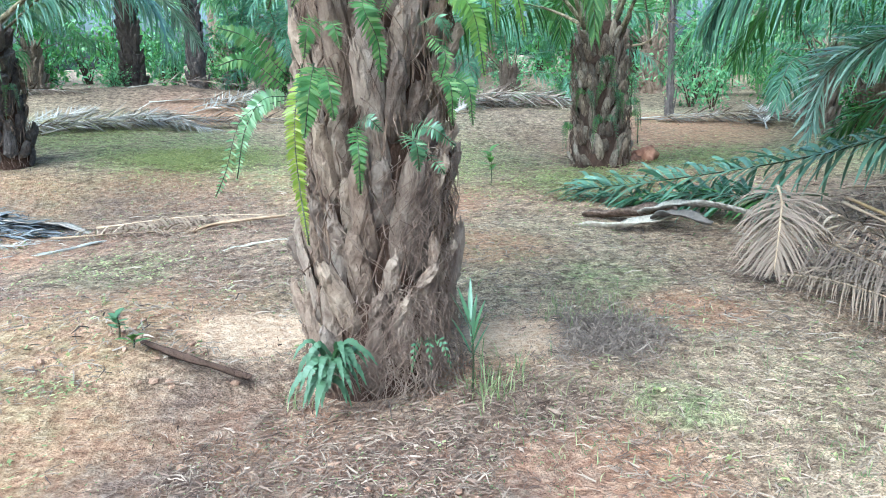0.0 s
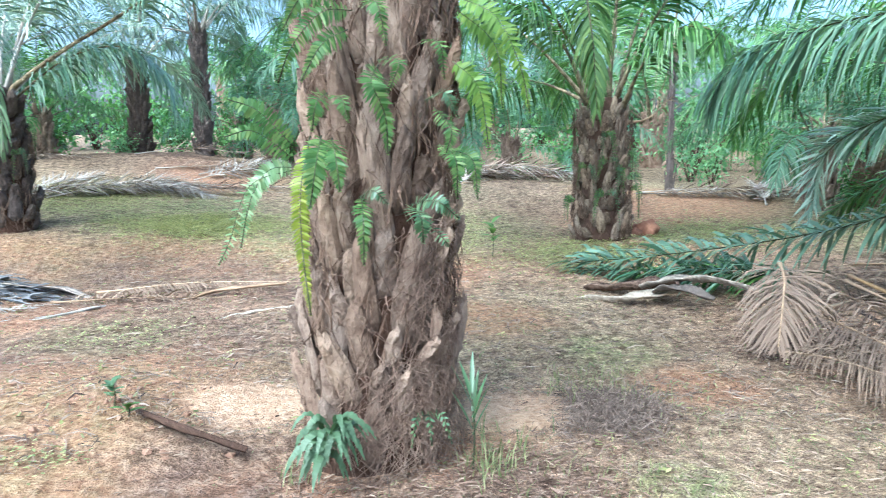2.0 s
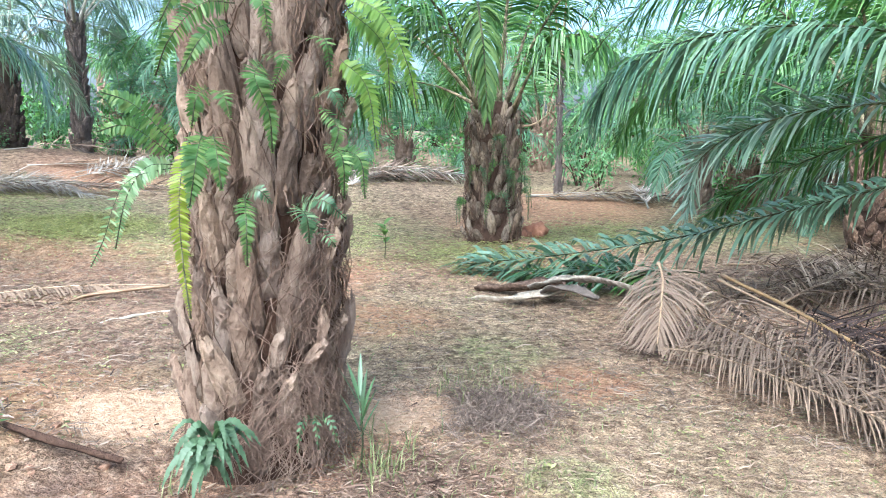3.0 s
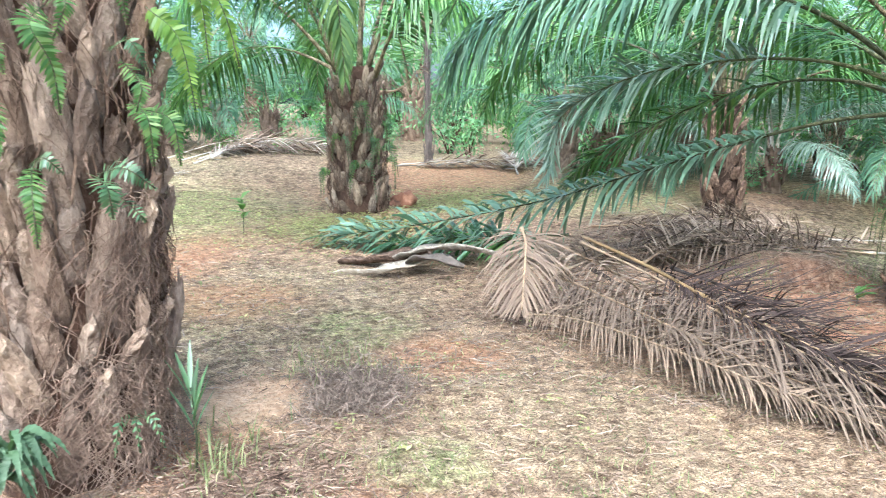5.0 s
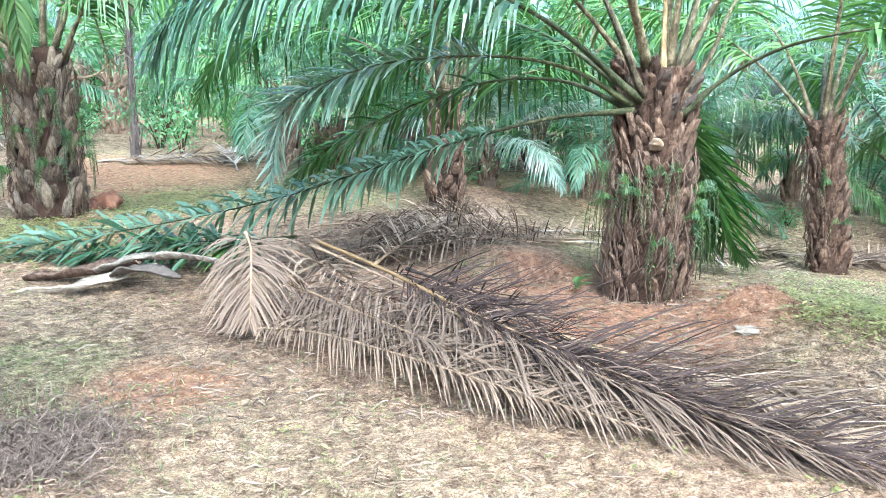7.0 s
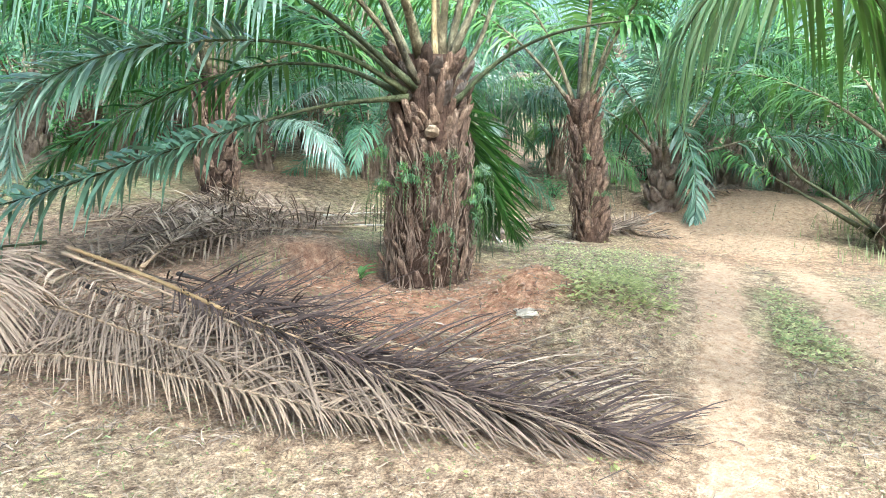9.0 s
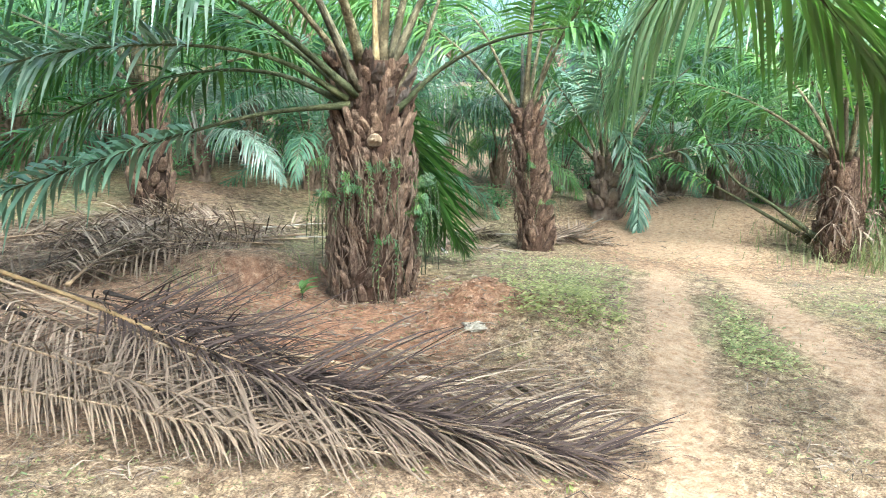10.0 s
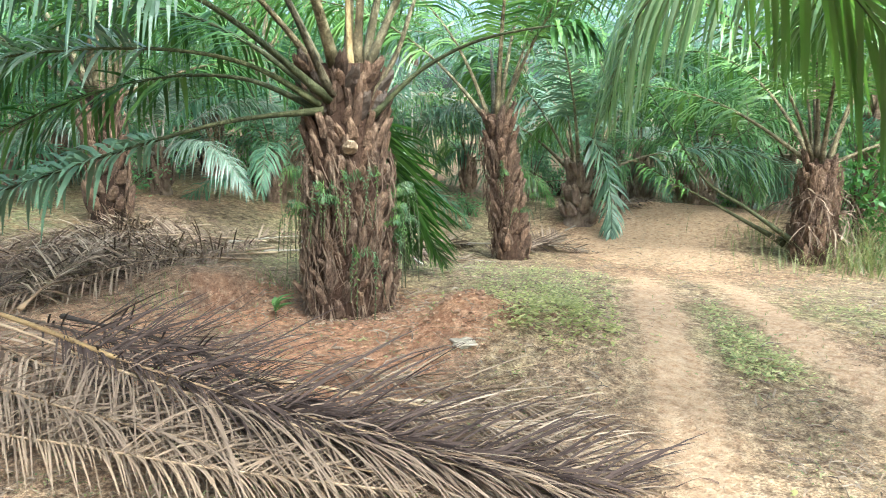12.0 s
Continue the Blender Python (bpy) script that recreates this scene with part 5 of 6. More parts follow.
fern(0.24, -0.06, 1.85, [([(0.26, -0.08, 1.86), (0.14, -0.16, 1.84), (0.03, -0.12, 1.72), (-0.02, -0.04, 1.60)], "fern", 0.065, 26), ([(0.24, -0.08, 1.79), (0.14, -0.17, 1.73), (0.06, -0.15, 1.6)], "fern", 0.06, 24), ([(0.2, -0.05, 1.9), (0.08, -0.14, 1.9), (0.0, -0.1, 1.78)], "fern", 0.06, 24),
     ([(0.3, -0.1, 1.88), (0.33, -0.25, 1.86), (0.36, -0.24, 1.72)], "fern", 0.06, 18)], "large green fern spreading from the leaf bases", 324)
fern(0.71, 0.06, 1.85, [([(0.68, 0.04, 1.94), (0.82, -0.06, 1.85), (0.91, -0.09, 1.66), (0.96, -0.06, 1.48)], "fern_bright", 0.075, 34), ([(0.68, 0.08, 1.69), (0.78, 0.05, 1.58), (0.82, 0.04, 1.33)], "fern_bright", 0.08, 26), ([(0.7, 0.1, 1.9), (0.85, 0.05, 1.75), (0.88, 0.05, 1.5)], "fern_bright", 0.07, 30)], "bright yellow-green fern hanging beside the trunk", 329)
fern(0.04, 0.28, 1.26, [([(0.04, 0.28, 1.27), (-0.07, 0.25, 1.26), (-0.15, 0.25, 1.14), (-0.2, 0.25, 0.94)], "fern_pale", 0.065, 30), ([(0.04, 0.28, 1.26), (-0.15, 0.22, 1.2), (-0.24, 0.2, 0.98), (-0.29, 0.2, 0.88)], "fern_pale", 0.05, 14),
     ([(0.04, 0.25, 1.3), (-0.12, 0.2, 1.42), (-0.24, 0.2, 1.4)], "fern", 0.07, 18), ([(0.04, 0.25, 1.35), (-0.1, 0.2, 1.5), (-0.22, 0.2, 1.55)], "fern", 0.08, 18)], "pale green fern hanging off the trunk side", 333)
fern(0.55, -0.05, 1.72, [([(0.52, -0.1, 1.75), (0.55, -0.27, 1.72), (0.57, -0.25, 1.6)], "fern", 0.05, 14)], "small fern on a leaf base", 338)
rng_f = np.random.default_rng(340)
for px, py, h0, h1, r, n in ((5.43, -0.13, 0.3, 0.95, 0.28, 9), (3.62, 5.25, 0.4, 1.3, 0.31, 9), (9.75, -0.22, 0.5, 1.2, 0.2, 4), (-3.02, 6.6, 0.8, 1.2, 0.33, 2)):
    for k in range(n):
        a = math.atan2(-3 - py, 0.3 - px) + rng_f.uniform(-1.5, 1.5)
        z = ground_z(px, py) + rng_f.uniform(h0, h1)
        c, s = math.cos(a), math.sin(a)
        fr = []
        for q in range(int(rng_f.integers(2, 4))):
            b = rng_f.uniform(-0.12, 0.12)
            ln = rng_f.uniform(0.15, 0.38)
            fr.append(([(px + r * c, py + r * s, z), (px + (r + 0.09) * c - b * s, py + (r + 0.09) * s + b * c, z + 0.03), (px + (r + 0.1) * c - 1.6 * b * s, py + (r + 0.1) * s + 1.6 * b * c, z - ln)], "fern_teal" if q else "fern", rng_f.uniform(0.04, 0.07), 16))
        fern(px + r * c, py + r * s, z, fr, "green fern growing among old leaf bases", 350 + 5 * k + int(px * 10), "ferns on the palms")
rng_f = np.random.default_rng(390)
for k in range(9):
    a = math.atan2(-2.9, -4.9) + (1.45 if k % 2 else -1.45) + rng_f.uniform(-0.35, 0.35)
    c, d, z = math.cos(a), math.sin(a), ground_z(5.43, -0.13) + rng_f.uniform(0.45, 0.95)
    fr = []
    for q in range(2 + k % 2):
        b, ln, o = rng_f.uniform(-0.12, 0.12), rng_f.uniform(0.2, 0.45), rng_f.uniform(0.03, 0.17)
        fr.append(([(5.43 + 0.26 * c, -0.13 + 0.26 * d, z), (5.43 + (0.28 + o) * c - b * d, -0.13 + (0.28 + o) * d + b * c, z + 0.02), (5.43 + (0.3 + o) * c - 1.5 * b * d, -0.13 + (0.3 + o) * d + 1.5 * b * c, z - ln)], ("fern_teal", "fern", "fern_teal")[q], rng_f.uniform(0.03, 0.045), 22))
    fern(5.43 + 0.26 * c, -0.13 + 0.26 * d, z, fr, "green fern with long fronds hanging beside the trunk", 400 + 7 * k, "ferns on the palms")
# the fern at the foot of the main palm
def lobed_frond(parent, ctrl, seed, mat, width=0.05, lobes=11):
    """A strap-like fern blade with a deeply waved margin and a raised midrib."""
    rng = np.random.default_rng(seed)
    line = smooth_line(ctrl, 45) - np.array(parent.matrix_basis.translation)
    tan, side, up = frames_of(line, (0.1, -0.5, 1))
    v = []
    for i, p in enumerate(line):
        t = i / 44
        w = width * 0.5 * min(1.0, 3.2 * t + 0.1) * (1 - 0.93 * t ** 1.8)
        for k, q in ((-1, 0.0), (0, 0.45), (1, 0.9)):
            wave = 1.0 if k == 0 else 0.62 + 0.38 * abs(math.sin(math.pi * (lobes * t + q * 0.5 + 0.25 * math.sin(7 * t + seed)))) ** 0.6
            v.append(tuple(p + side[i] * w * k * wave + up[i] * (0.0 if k else -0.12 * w) + up[i] * 0.005 * (rng.random() - 0.5)))
    f = [(i * 3 + j, i * 3 + j + 1, i * 3 + j + 4, i * 3 + j + 3) for i in range(44) for j in range(2)]
    mesh_object("frond", v, f, M[mat], parent, True)


foot_fern = thing("fern", 0.11, -0.12, 0.28, "bluish-green broad-lobed fern at the trunk foot", "fern", "ferns on the palm trunk")
rng_f = np.random.default_rng(420)
for k in range(34):
    a = radians(rng_f.uniform(150, 380))
    o, h = rng_f.uniform(0.07, 0.165), rng_f.uniform(-0.08, 0.17)
    c, d = math.cos(a), math.sin(a)
    x0, y0, z0 = 0.11 + rng_f.uniform(-0.03, 0.04), -0.12 + 0.02 * d, 0.2 + rng_f.uniform(-0.05, 0.05)
    lobed_frond(foot_fern, [(x0, y0, z0), (x0 + 0.45 * o * c, y0 - 0.03 + 0.45 * o * d, z0 + 0.04 + 0.5 * h), (x0 + 0.8 * o * c, y0 - 0.04 + 0.8 * o * d, z0 + 0.01 + 0.6 * h), (x0 + 1.05 * o * c, y0 - 0.05 + o * d, z0 - 0.06 + 0.7 * h)], 4200 + k, "fern_foot", rng_f.uniform(0.03, 0.05), 8)
fern(0.51, -0.1, 0.24, [([(0.51, -0.08, 0.26), (0.5 + 0.1 * c, -0.2, 0.3), (0.5 + 0.16 * c, -0.24, 0.2)], "fern_teal", 0.035, 9) for c in (-0.5, 0, 0.5)], "small bluish fern at the trunk foot", 440, broad=0.32)


def fibres():
    """Dry roots and fibres that hang over the main trunk."""
    rng = np.random.default_rng(450)
    v, f = [], []
    for k in range(760):
        low = k < 600
        a = radians(rng.normal(288, 22)) if low else radians(rng.uniform(160, 380))
        z0 = rng.uniform(0.15, 0.52) if low else rng.uniform(0.5, 2.0)
        if low and rng.random() < 0.3:
            z0 = rng.uniform(0.6, 1.1)
            a = radians(rng.normal(305, 16))
        ln = rng.uniform(0.06, 0.28)
        b = a + rng.uniform(-3.0, 3.0) * ln
        pts = []
        for t in np.linspace(0, 1, 6):
            z = max(0.01, z0 - ln * t + 0.05 * math.sin(3 * t))
            r = 0.305 + 0.05 * math.exp(-z * 5) + 0.03 * math.sin(math.pi * t) + 0.02 * rng.random() + (0.04 * t if low else 0)
            aa = a + (b - a) * t * t + 0.16 * math.sin(5 * t + k) * t
            pts.append((0.035 * z + r * math.cos(aa), 0.02 * z + r * math.sin(aa), z))
        vv, ff = tube(np.array(pts), np.linspace(0.0022, 0.0009, 6) * rng.uniform(0.4, 1.7), 3)
        o = len(v)
        v += vv
        f += [tuple(i + o for i in q) for q in ff]
    ob = mesh_object("root_tangle", v, f, M["fibre"], palm_main, False, "tangled dry brown roots and fibres")
    tagged(ob, kind="stuff")


def strands(palm, h, r, seed, n, lean=(0, 0)):
    """Loose dry strands that hang between the leaf bases."""
    rng = np.random.default_rng(seed)
    v, f = [], []
    for k in range(n):
        a, z0, ln = rng.uniform(0, 6.283), rng.uniform(0.12, h), rng.uniform(0.06, 0.28)
        tw = rng.uniform(-0.35, 0.35)
        pts = [((r + 0.035 + 0.05 * math.sin(2.5 * t) * rng.random()) * math.cos(a + tw * t) + lean[0] * z0, (r + 0.035 + 0.05 * math.sin(2.5 * t) * rng.random()) * math.sin(a + tw * t) + lean[1] * z0, max(0.02, z0 - ln * t)) for t in (0, 0.35, 0.7, 1.0)]
        vv, ff = tube(np.array(pts), np.array([0.003, 0.005, 0.0035, 0.0012]) * rng.uniform(0.5, 1.4), 4, 0.5)
        o = len(v)
        v += vv
        f += [tuple(i + o for i in q) for q in ff]
    tagged(mesh_object("loose_fibre", v, f, M["fibre_dark"], palm, False, "loose dry brown fibres"), kind="stuff")


fibres()
strands(palm_main, 2.6, 0.268, 457, 1100, (0.035, 0.02))
strands(palm_big, 1.1, 0.245, 451, 650)
strands(palm_mid, 1.5, 0.275, 452, 700)
strands(palm_far, 1.5, 0.16, 453, 500, (-0.04, 0.13))
strands(palm_back, 1.2, 0.165, 454, 260)
strands(palm_left, 1.25, 0.30, 456, 420)
strands(palm_right, 1.2, 0.19, 455, 700)


# ---- small plants, stones and clay lumps ----
def seedling(x, y, h, seed, label, mat="fern_teal", n=3, leaf=0.22, width=0.05, erect=0.0):
    rng = np.random.default_rng(seed)
    z = ground_z(x, y)
    ob = thing("seedling", x, y, z, label, "plant", "small plants")
    v, f = tube(smooth_line([(0, 0, -0.02), (0.01, 0, h * 0.5), (0, 0.01, h)], 6), np.linspace(0.006, 0.003, 6), 5)
    mesh_object("stem", v, f, M["rachis_green"], ob, True)
    for k in range(n):
        a = rng.uniform(0, 6.28)
        up = rng.uniform(0.25, 0.9) + erect
        z0 = h * (0.45 + 0.55 * k / max(1, n - 1))
        line = smooth_line([(0, 0, z0), (0.4 * leaf * math.cos(a), 0.4 * leaf * math.sin(a), z0 + 0.45 * leaf * up), (leaf * math.cos(a), leaf * math.sin(a), z0 + leaf * up * (0.6 if erect == 0 else 0.95))], 7)
        tan, side, upv = frames_of(line)
        vv = []
        for i, p in enumerate(line):
            w = width * 0.5 * math.sin(math.pi * min(0.98, 0.08 + 0.92 * i / 6)) ** 0.7
            vv += [tuple(p - side[i] * w), tuple(p - upv[i] * w * 0.3), tuple(p + side[i] * w)]
        ff = [(i * 3 + j, i * 3 + j + 1, i * 3 + j + 4, i * 3 + j + 3) for i in range(6) for j in range(2)]
        mesh_object("leaf", vv, ff, M[mat], ob, True)
    return ob


seedling(0.71, -0.06, 0.33, 501, "upright bluish-green palm seedling beside the trunk", n=8, leaf=0.085, width=0.02, erect=1.3)
seedling(2.10, 4.47, 0.34, 502, "small green sapling on the open floor", "fern", 8, 0.13, 0.06)
seedling(-0.84, 0.72, 0.12, 503, "small green weed beside a dead leaf base", "fern_teal", 14, 0.055, 0.03)
seedling(-0.76, 0.60, 0.05, 504, "small green weed beside a dead leaf base", "fern", 6, 0.08, 0.035)
seedling(5.03, 0.19, 0.10, 505, "small green weed at the trunk foot", "fern", 6, 0.12, 0.04)


def lump(name, x, y, r, seed, mat, label, category, flat=0.6, sink=0.3):
    rng = np.random.default_rng(seed)
    bm = bmesh.new()
    bmesh.ops.create_icosphere(bm, subdivisions=3, radius=1)
    for v in bm.verts:
        k = 1 + 0.45 * noise.noise(v.co * 1.7 + Vector((seed, 0, 0))) + 0.25 * noise.noise(v.co * 4 + Vector((0, seed, 0))) + 0.12 * noise.noise(v.co * 9 + Vector((0, seed, 3)))
        v.co = Vector((v.co.x * r * k, v.co.y * r * k * rng.uniform(0.98, 1.02), v.co.z * r * k * flat))
    me = bpy.data.meshes.new(name)
    bm.to_mesh(me)
    bm.free()
    me.materials.append(mat)
    me.polygons.foreach_set("use_smooth", [True] * len(me.polygons))
    ob = new(name, me)
    ob.location = (x, y, ground_z(x, y) + r * flat * (1 - sink) - r * flat * 0.3)
    ob.rotation_euler = (0, 0, rng.uniform(0, 6))
    return tagged(ob, label, category)


lump("clay_clod", 4.28, 5.45, 0.15, 601, M["clod"], "red clay clod beside a palm trunk", "clod", 0.8)
lump("clay_clod", 4.08, 5.35, 0.08, 602, M["clod"], "small red clay clod", "clod", 0.8)
lump("stone", 4.53, -1.18, 0.065, 603, M["stone"], "pale flat stone on the ground", "stone", 0.28)
def crumbs():
    """Loose red clay crumbs along the rims of the basins."""
    rng = np.random.default_rng(640)
    bm = bmesh.new()
    bmesh.ops.create_icosphere(bm, subdivisions=1, radius=1)
    ball = np.array([v.co[:] for v in bm.verts])
    tri = [[v.index for v in q.verts] for q in bm.faces]
    bm.free()
    V, F = [], []
    for cx, cy, r, n in ((5.35, 0.8, 0.2, 40), (5.01, -1.06, 0.35, 300), (5.31, -0.46, 0.4, 120), (-0.95, 1.05, 0.45, 160), (4.4, 6.0, 0.6, 120), (-0.4, 0.6, 0.3, 60), (0.2, -0.9, 0.5, 80)):
        for k in range(n):
            x, y = rng.normal(cx, r * 0.7), rng.normal(cy, r * 0.7)
            s = 0.004 + 0.022 * rng.random() ** 4
            q = ball * s * rng.uniform(0.6, 1.3, (len(ball), 1)) * [1, 1, 0.7] + [x, y, ground_z(x, y) + 0.2 * s]
            o = len(V)
            V += q.tolist()
            F += [[i + o for i in t] for t in tri]
    tagged(mesh_object("clay_crumbs", V, F, M["crumb"]), "loose red clay crumbs on the basin rims", "soil", kind="stuff")


crumbs()


# ---- straw, litter and weeds on the floor ----
BARE = [(-0.95, 1.1, 0.75), (-1.7, 0.7, 0.7), (-1.2, -0.2, 0.7), (-1.6, 1.5, 0.8), (-0.5, 0.3, 0.4), (1.0, -0.95, 0.4)]


def floor_patch(n, seed, spots=None, keep=0.85):
    rng = np.random.default_rng(seed)
    out = []
    while len(out) < n:
        if spots is not None and rng.random() < keep:
            cx, cy, r = spots[rng.integers(len(spots))]
            x, y = rng.normal(cx, r * 0.6), rng.normal(cy, r * 0.6)
        else:
            d, az = 1.3 + 8.5 * rng.random() ** 1.1, radians(rng.uniform(-38, 112))
            x, y = 0.2 + d * math.sin(az), -3 + d * math.cos(az)
        tr = min(near_line(x, y, TRACK_L), near_line(x, y, TRACK_R)) if x > 1.5 and y < -1 else 9
        if tr < 0.26 and rng.random() < 0.94:
            continue
        if x < 1 and y < 2.2 and rng.random() < 0.88 and any(math.hypot(x - a, y - b) < q for a, b, q in BARE):
            continue
        if math.hypot((x - 4.95) / 1.5, y + 1.05) < 0.22 and rng.random() < 0.9:
            continue
        if rng.random() < 0.85 and any(math.hypot(x - a, y - b) < 0.9 * q for a, b, q in SAND[:2]):
            continue
        if math.hypot(x - 0.36, y - 0.3) < 0.33 or math.hypot(x - 5.32, y - 0.82) < 0.24:
            continue
        out.append((x, y))
    return np.array(out), rng


def lay_strips(name, label, category, mat, xy, rng, length, width, rise, bend=0.35):
    n = len(xy)
    a = rng.uniform(0, 6.283, n)
    L = length[0] + (length[1] - length[0]) * rng.random(n) ** 2
    W = rng.uniform(*width, n)
    turn = a + rng.normal(0, bend, n)
    z0 = np.array([ground_z(x, y) for x, y in xy])
    d1, d2 = np.stack([np.cos(a), np.sin(a), 0 * a], 1), np.stack([np.cos(turn), np.sin(turn), 0 * a], 1)
    base = np.column_stack([xy, z0 + 0.004 + rng.random(n) * 0.01])
    up = np.array([0, 0, 1.0])
    mid = base + d1 * (L * 0.5)[:, None] + up * (rise * L * rng.random(n))[:, None]
    end = mid + d2 * (L * 0.5)[:, None] - up * (rise * L * rng.random(n) * 0.8)[:, None]
    end[:, 2] = np.maximum(end[:, 2], z0 - 0.004)
    w1 = np.cross(d1, up) * (W * 0.5)[:, None] + up * (W * rng.normal(0, 0.3, n))[:, None]
    V = np.stack([base - w1, base + w1, mid - w1, mid + w1, end - w1 * 0.3, end + w1 * 0.3], 1)
    F = (np.arange(n)[:, None, None] * 6 + np.array([[0, 1, 3, 2], [2, 3, 5, 4]])).reshape(-1, 4)
    ob = mesh_object(name, V.reshape(-1, 3).tolist(), F.tolist(), mat)
    return tagged(ob, label, category, kind="stuff")


xy, r_ = floor_patch(60000, 701)
lay_strips("straw", "dry straw scattered over the sandy floor", "straw", M["straw"], xy, r_, (0.015, 0.10), (0.0015, 0.0045), 0.16)
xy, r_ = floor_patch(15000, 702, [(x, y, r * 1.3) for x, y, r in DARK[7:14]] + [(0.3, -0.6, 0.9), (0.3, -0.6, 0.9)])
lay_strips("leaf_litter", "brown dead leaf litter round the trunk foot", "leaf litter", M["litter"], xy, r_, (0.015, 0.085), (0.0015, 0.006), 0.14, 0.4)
def middle_floor(n, seed):
    rng = np.random.default_rng(seed)
    d, az = 3.6 + 11 * rng.random(n) ** 1.2, np.radians(rng.uniform(-40, 112, n))
    xy = np.column_stack([0.2 + d * np.sin(az), -3 + d * np.cos(az)])
    ok = [math.hypot(x - 5.32, y - 0.82) > 0.24 and min(math.hypot(x - a, y - b) for a, b, q in SAND[:2]) > 0.27 and min(near_line(x, y, TRACK_L), near_line(x, y, TRACK_R)) > 0.28 and min(math.hypot(x - a, y - b) for a, b in NEAR_PALMS) > 0.36 for x, y in xy]
    return xy[np.array(ok)], rng


xy, r_ = middle_floor(34000, 704)
lay_strips("dry_scraps", "dry leaf scraps strewn over the floor", "leaf litter", M["scrap"], xy, r_, (0.03, 0.15), (0.002, 0.007), 0.2, 0.4)
xy, r_ = middle_floor(11000, 705)
lay_strips("green_scraps", "low green blades among dry scraps", "weeds", M["herb"], xy, r_, (0.012, 0.06), (0.003, 0.008), 0.5, 0.6)
xy, r_ = floor_patch(2800, 703, [(1.5, 0.36, 0.24), (1.42, 0.22, 0.2), (1.58, 0.42, 0.2)])
lay_strips("dry_grass", "dark dry grass wisps", "dry grass", M["fibre_leaf"], xy, r_, (0.05, 0.2), (0.002, 0.004), 0.5, 0.5)


def weeds(name, label, n, seed, spots, size, mat, high=0.04):
    xy, rng = floor_patch(n, seed, spots, 0.97)
    V = []
    for x, y in xy:
        z = ground_z(x, y)
        for k in range(4):
            a, s = rng.uniform(0, 6.283), rng.uniform(*size)
            c, q = math.cos(a), math.sin(a)
            ox, oy, h = rng.normal(0, 0.02), rng.normal(0, 0.02), z + rng.uniform(0.3, 1) * high
            t = rng.uniform(-0.4, 0.5) * s
            V += [(x + ox, y + oy, h), (x + ox + 0.5 * s * c - 0.28 * s * q, y + oy + 0.5 * s * q + 0.28 * s * c, h + t * 0.6), (x + ox + s * c, y + oy + s * q, h + t), (x + ox + 0.5 * s * c + 0.28 * s * q, y + oy + 0.5 * s * q - 0.28 * s * c, h + t * 0.6)]
    F = np.arange(len(V)).reshape(-1, 4).tolist()
    return tagged(mesh_object(name, V, F, mat), label, "weeds", kind="stuff")


NEAR_GREEN = [g for g in GREEN if g[1] < 3 and abs(g[0]) < 8 and not 1 < g[0] < 3]
weeds("ground_weeds", "low green weeds creeping over the floor", 1900, 711, NEAR_GREEN + [(-1.2, -0.35, 0.3), (-1.25, 0.45, 0.12), (-1.05, 0.4, 0.1), (6.3, -1.2, 0.4), (7.0, -1.0, 0.5)] + [(5.51, -2.51, 0.3), (5.06, -2.66, 0.3), (-1.9, -0.3, 0.6), (-2.0, -0.6, 0.6)], (0.012, 0.034), M["herb_fresh"])
weeds("ground_weeds", "yellow-green herbs on the basin rim", 560, 714, [(4.85, -1.5, 0.26), (5.0, -1.58, 0.32), (5.25, -1.55, 0.4), (5.55, -1.4, 0.45), (4.95, -1.8, 0.26), (5.9, -1.3, 0.5)], (0.016, 0.042), M["herb_light"], 0.06)
weeds("ground_weeds", "thin pale green weeds among straw", 9000, 712, None, (0.006, 0.016), M["herb"], 0.015)
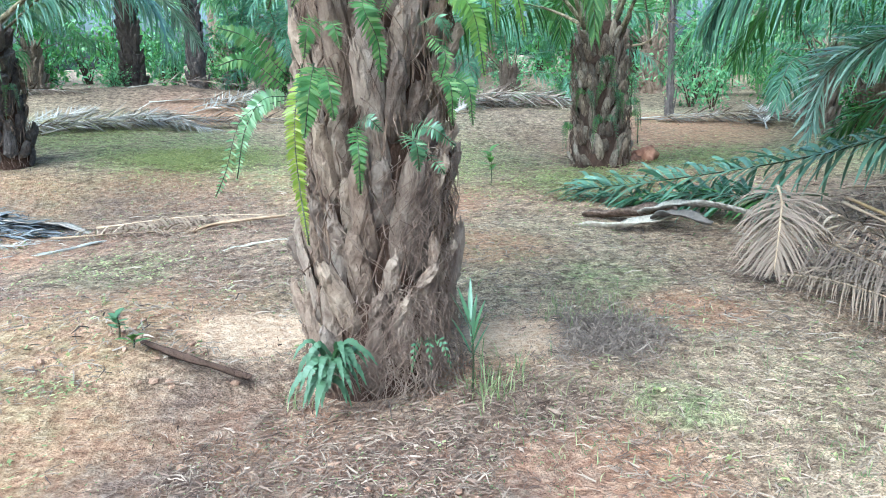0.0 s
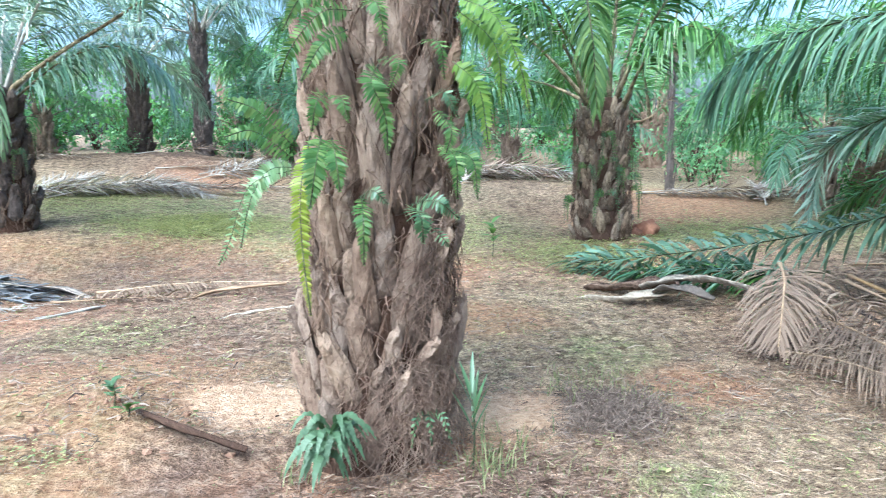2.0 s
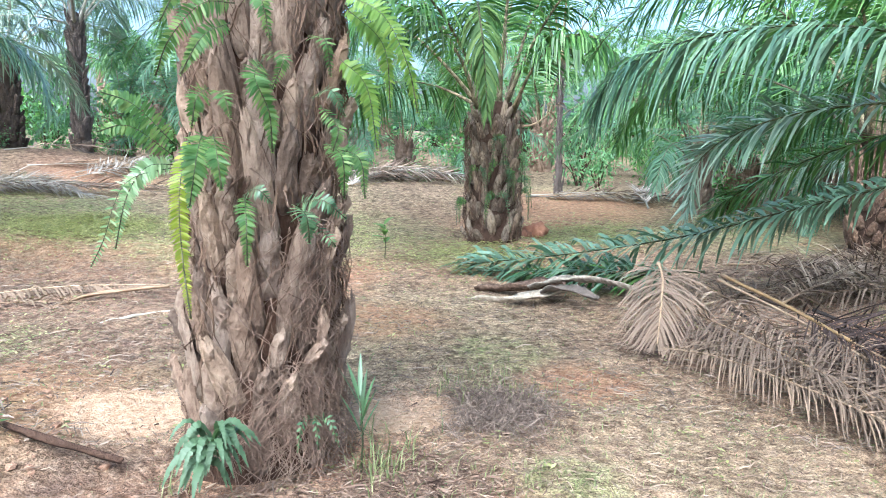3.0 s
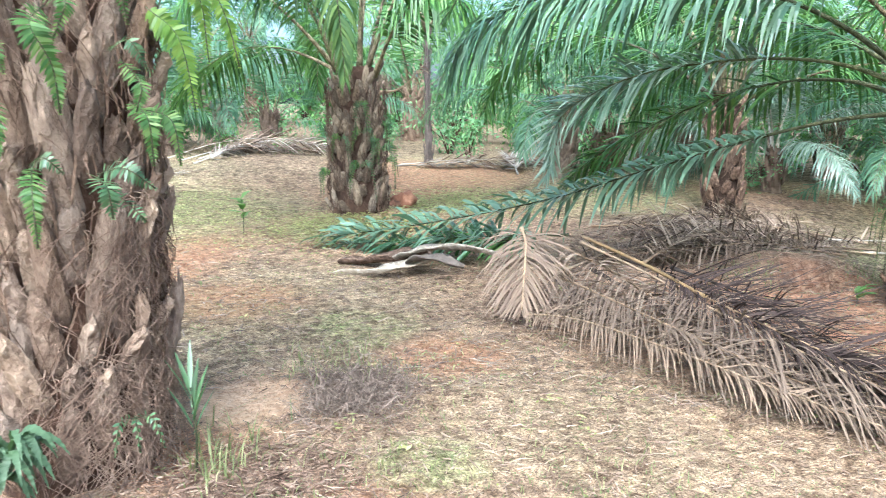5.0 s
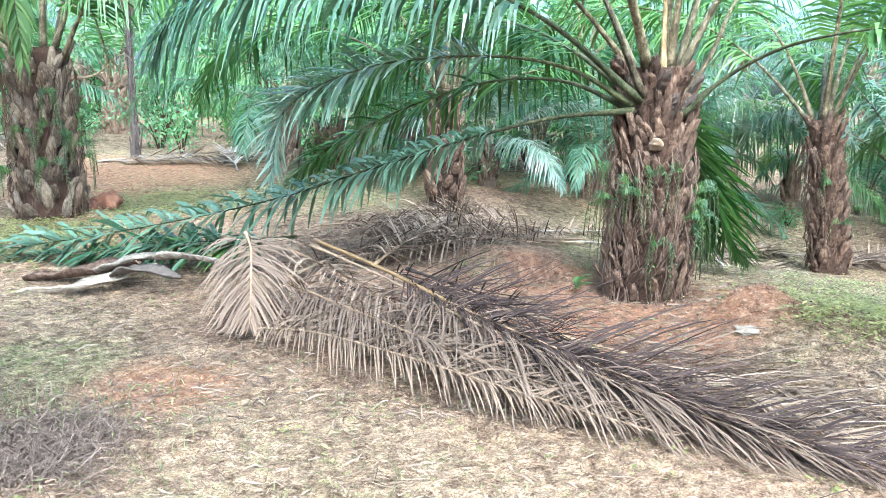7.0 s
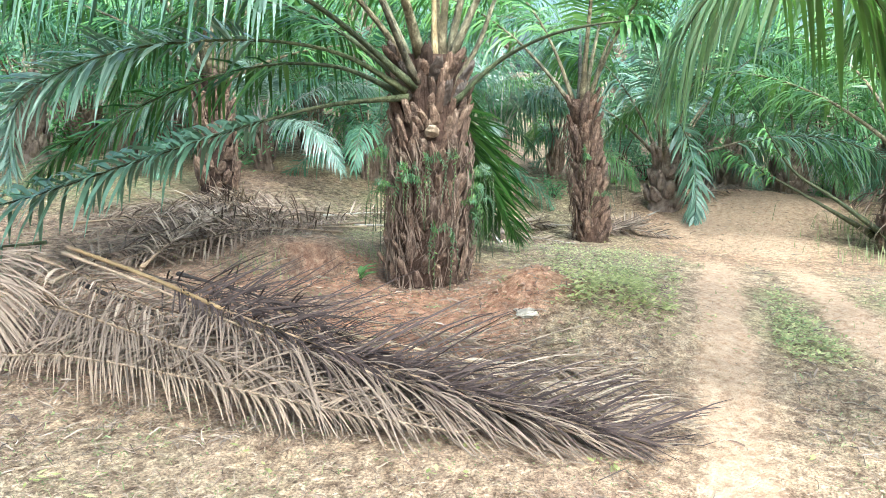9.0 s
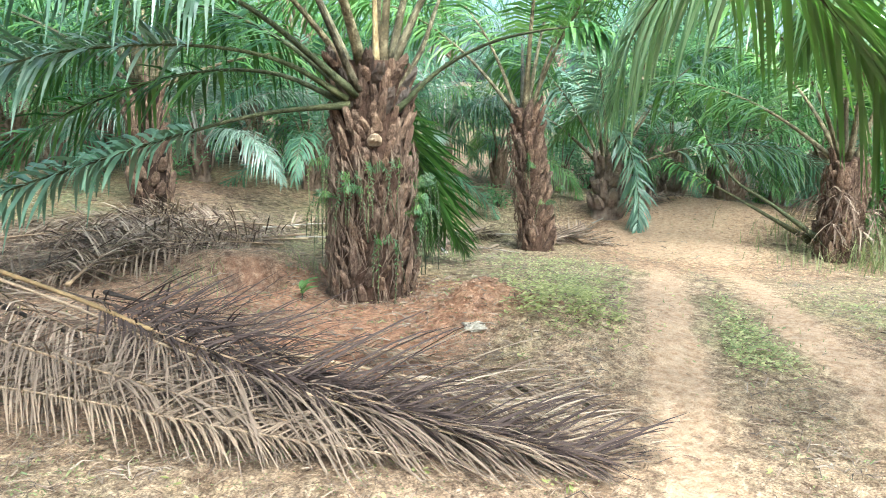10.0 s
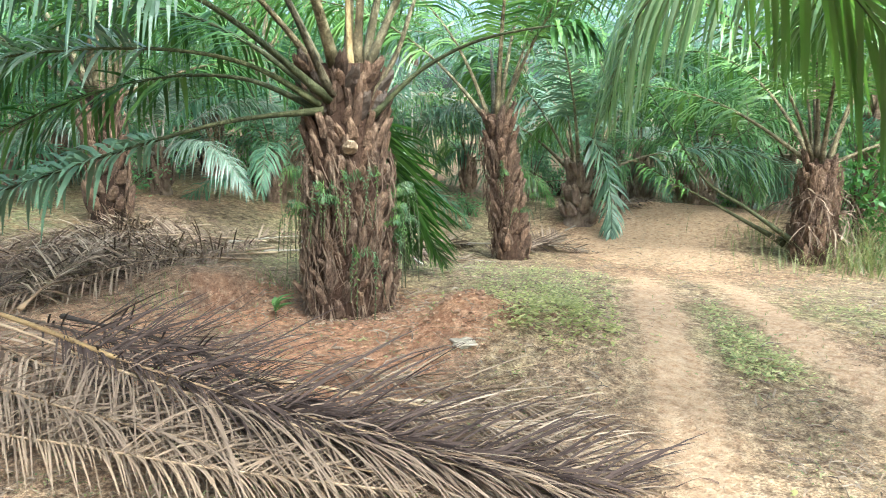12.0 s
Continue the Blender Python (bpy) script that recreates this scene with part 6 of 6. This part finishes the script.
weeds("moss_cover", "bright green low cover below the palms", 14000, 713, [(-1.2, 6.9, 0.8), (-0.6, 7.0, 0.7), (-0.9, 6.7, 0.6), (1.2, 6.5, 1.6), (5.0, 5.5, 1.0), (3.2, 4.4, 1.0), (-2.5, 9.0, 1.3)], (0.014, 0.04), M["herb_light"], 0.03)


def grass_tufts():
    rng = np.random.default_rng(720)
    V, F = [], []
    spots = [(1.3, -0.45, 0.28, 170, 0.05), (1.9, -0.95, 0.4, 240, 0.06), (1.8, 0.05, 0.35, 150, 0.05), (1.62, 0.78, 0.24, 200, 0.11), (0.9, -0.65, 0.2, 60, 0.06), (5.0, 1.05, 0.22, 120, 0.1), (5.75, 0.55, 0.2, 90, 0.1), (0.78, -0.1, 0.1, 40, 0.16), (0.80, -0.05, 0.12, 18, 0.2), (0.88, 0.1, 0.12, 16, 0.22), (0.72, -0.25, 0.14, 18, 0.14), (0.95, -0.15, 0.14, 18, 0.14), (-0.05, 0.1, 0.08, 12, 0.18), (5.81, -2.46, 0.3, 60, 0.06), (5.31, -2.56, 0.25, 60, 0.05), (6.61, -3.16, 0.5, 60, 0.06), (7.31, -1.16, 0.6, 70, 0.08), (11.51, -3.16, 0.5, 90, 0.5), (11.01, -4.26, 0.5, 220, 0.8), (10.51, -4.06, 0.4, 160, 0.5), (10.31, -3.36, 0.4, 90, 0.3)]
    for cx, cy, r, n, h in spots:
        for k in range(n):
            x, y = rng.normal(cx, r * 0.7), rng.normal(cy, r * 0.7)
            z, a, hh, w = ground_z(x, y), rng.uniform(0, 6.283), h * rng.uniform(0.5, 1.2), 0.004 + 0.01 * h
            o = hh * rng.uniform(0.2, 0.9)
            c, s = math.cos(a), math.sin(a)
            b = len(V)
            for t, ww in ((0, 1), (0.5, 0.8), (1, 0.1)):
                px, py, pz = x + o * t * t * c, y + o * t * t * s, z + hh * (t - 0.35 * t * t)
                V += [(px - s * w * ww * 0.5, py + c * w * ww * 0.5, pz), (px + s * w * ww * 0.5, py - c * w * ww * 0.5, pz)]
            F += [(b, b + 1, b + 3, b + 2), (b + 2, b + 3, b + 5, b + 4)]
    tagged(mesh_object("grass", V, F, M["herb"]), "tufts of green grass by the trunk foot and track", "grass", kind="stuff")


grass_tufts()
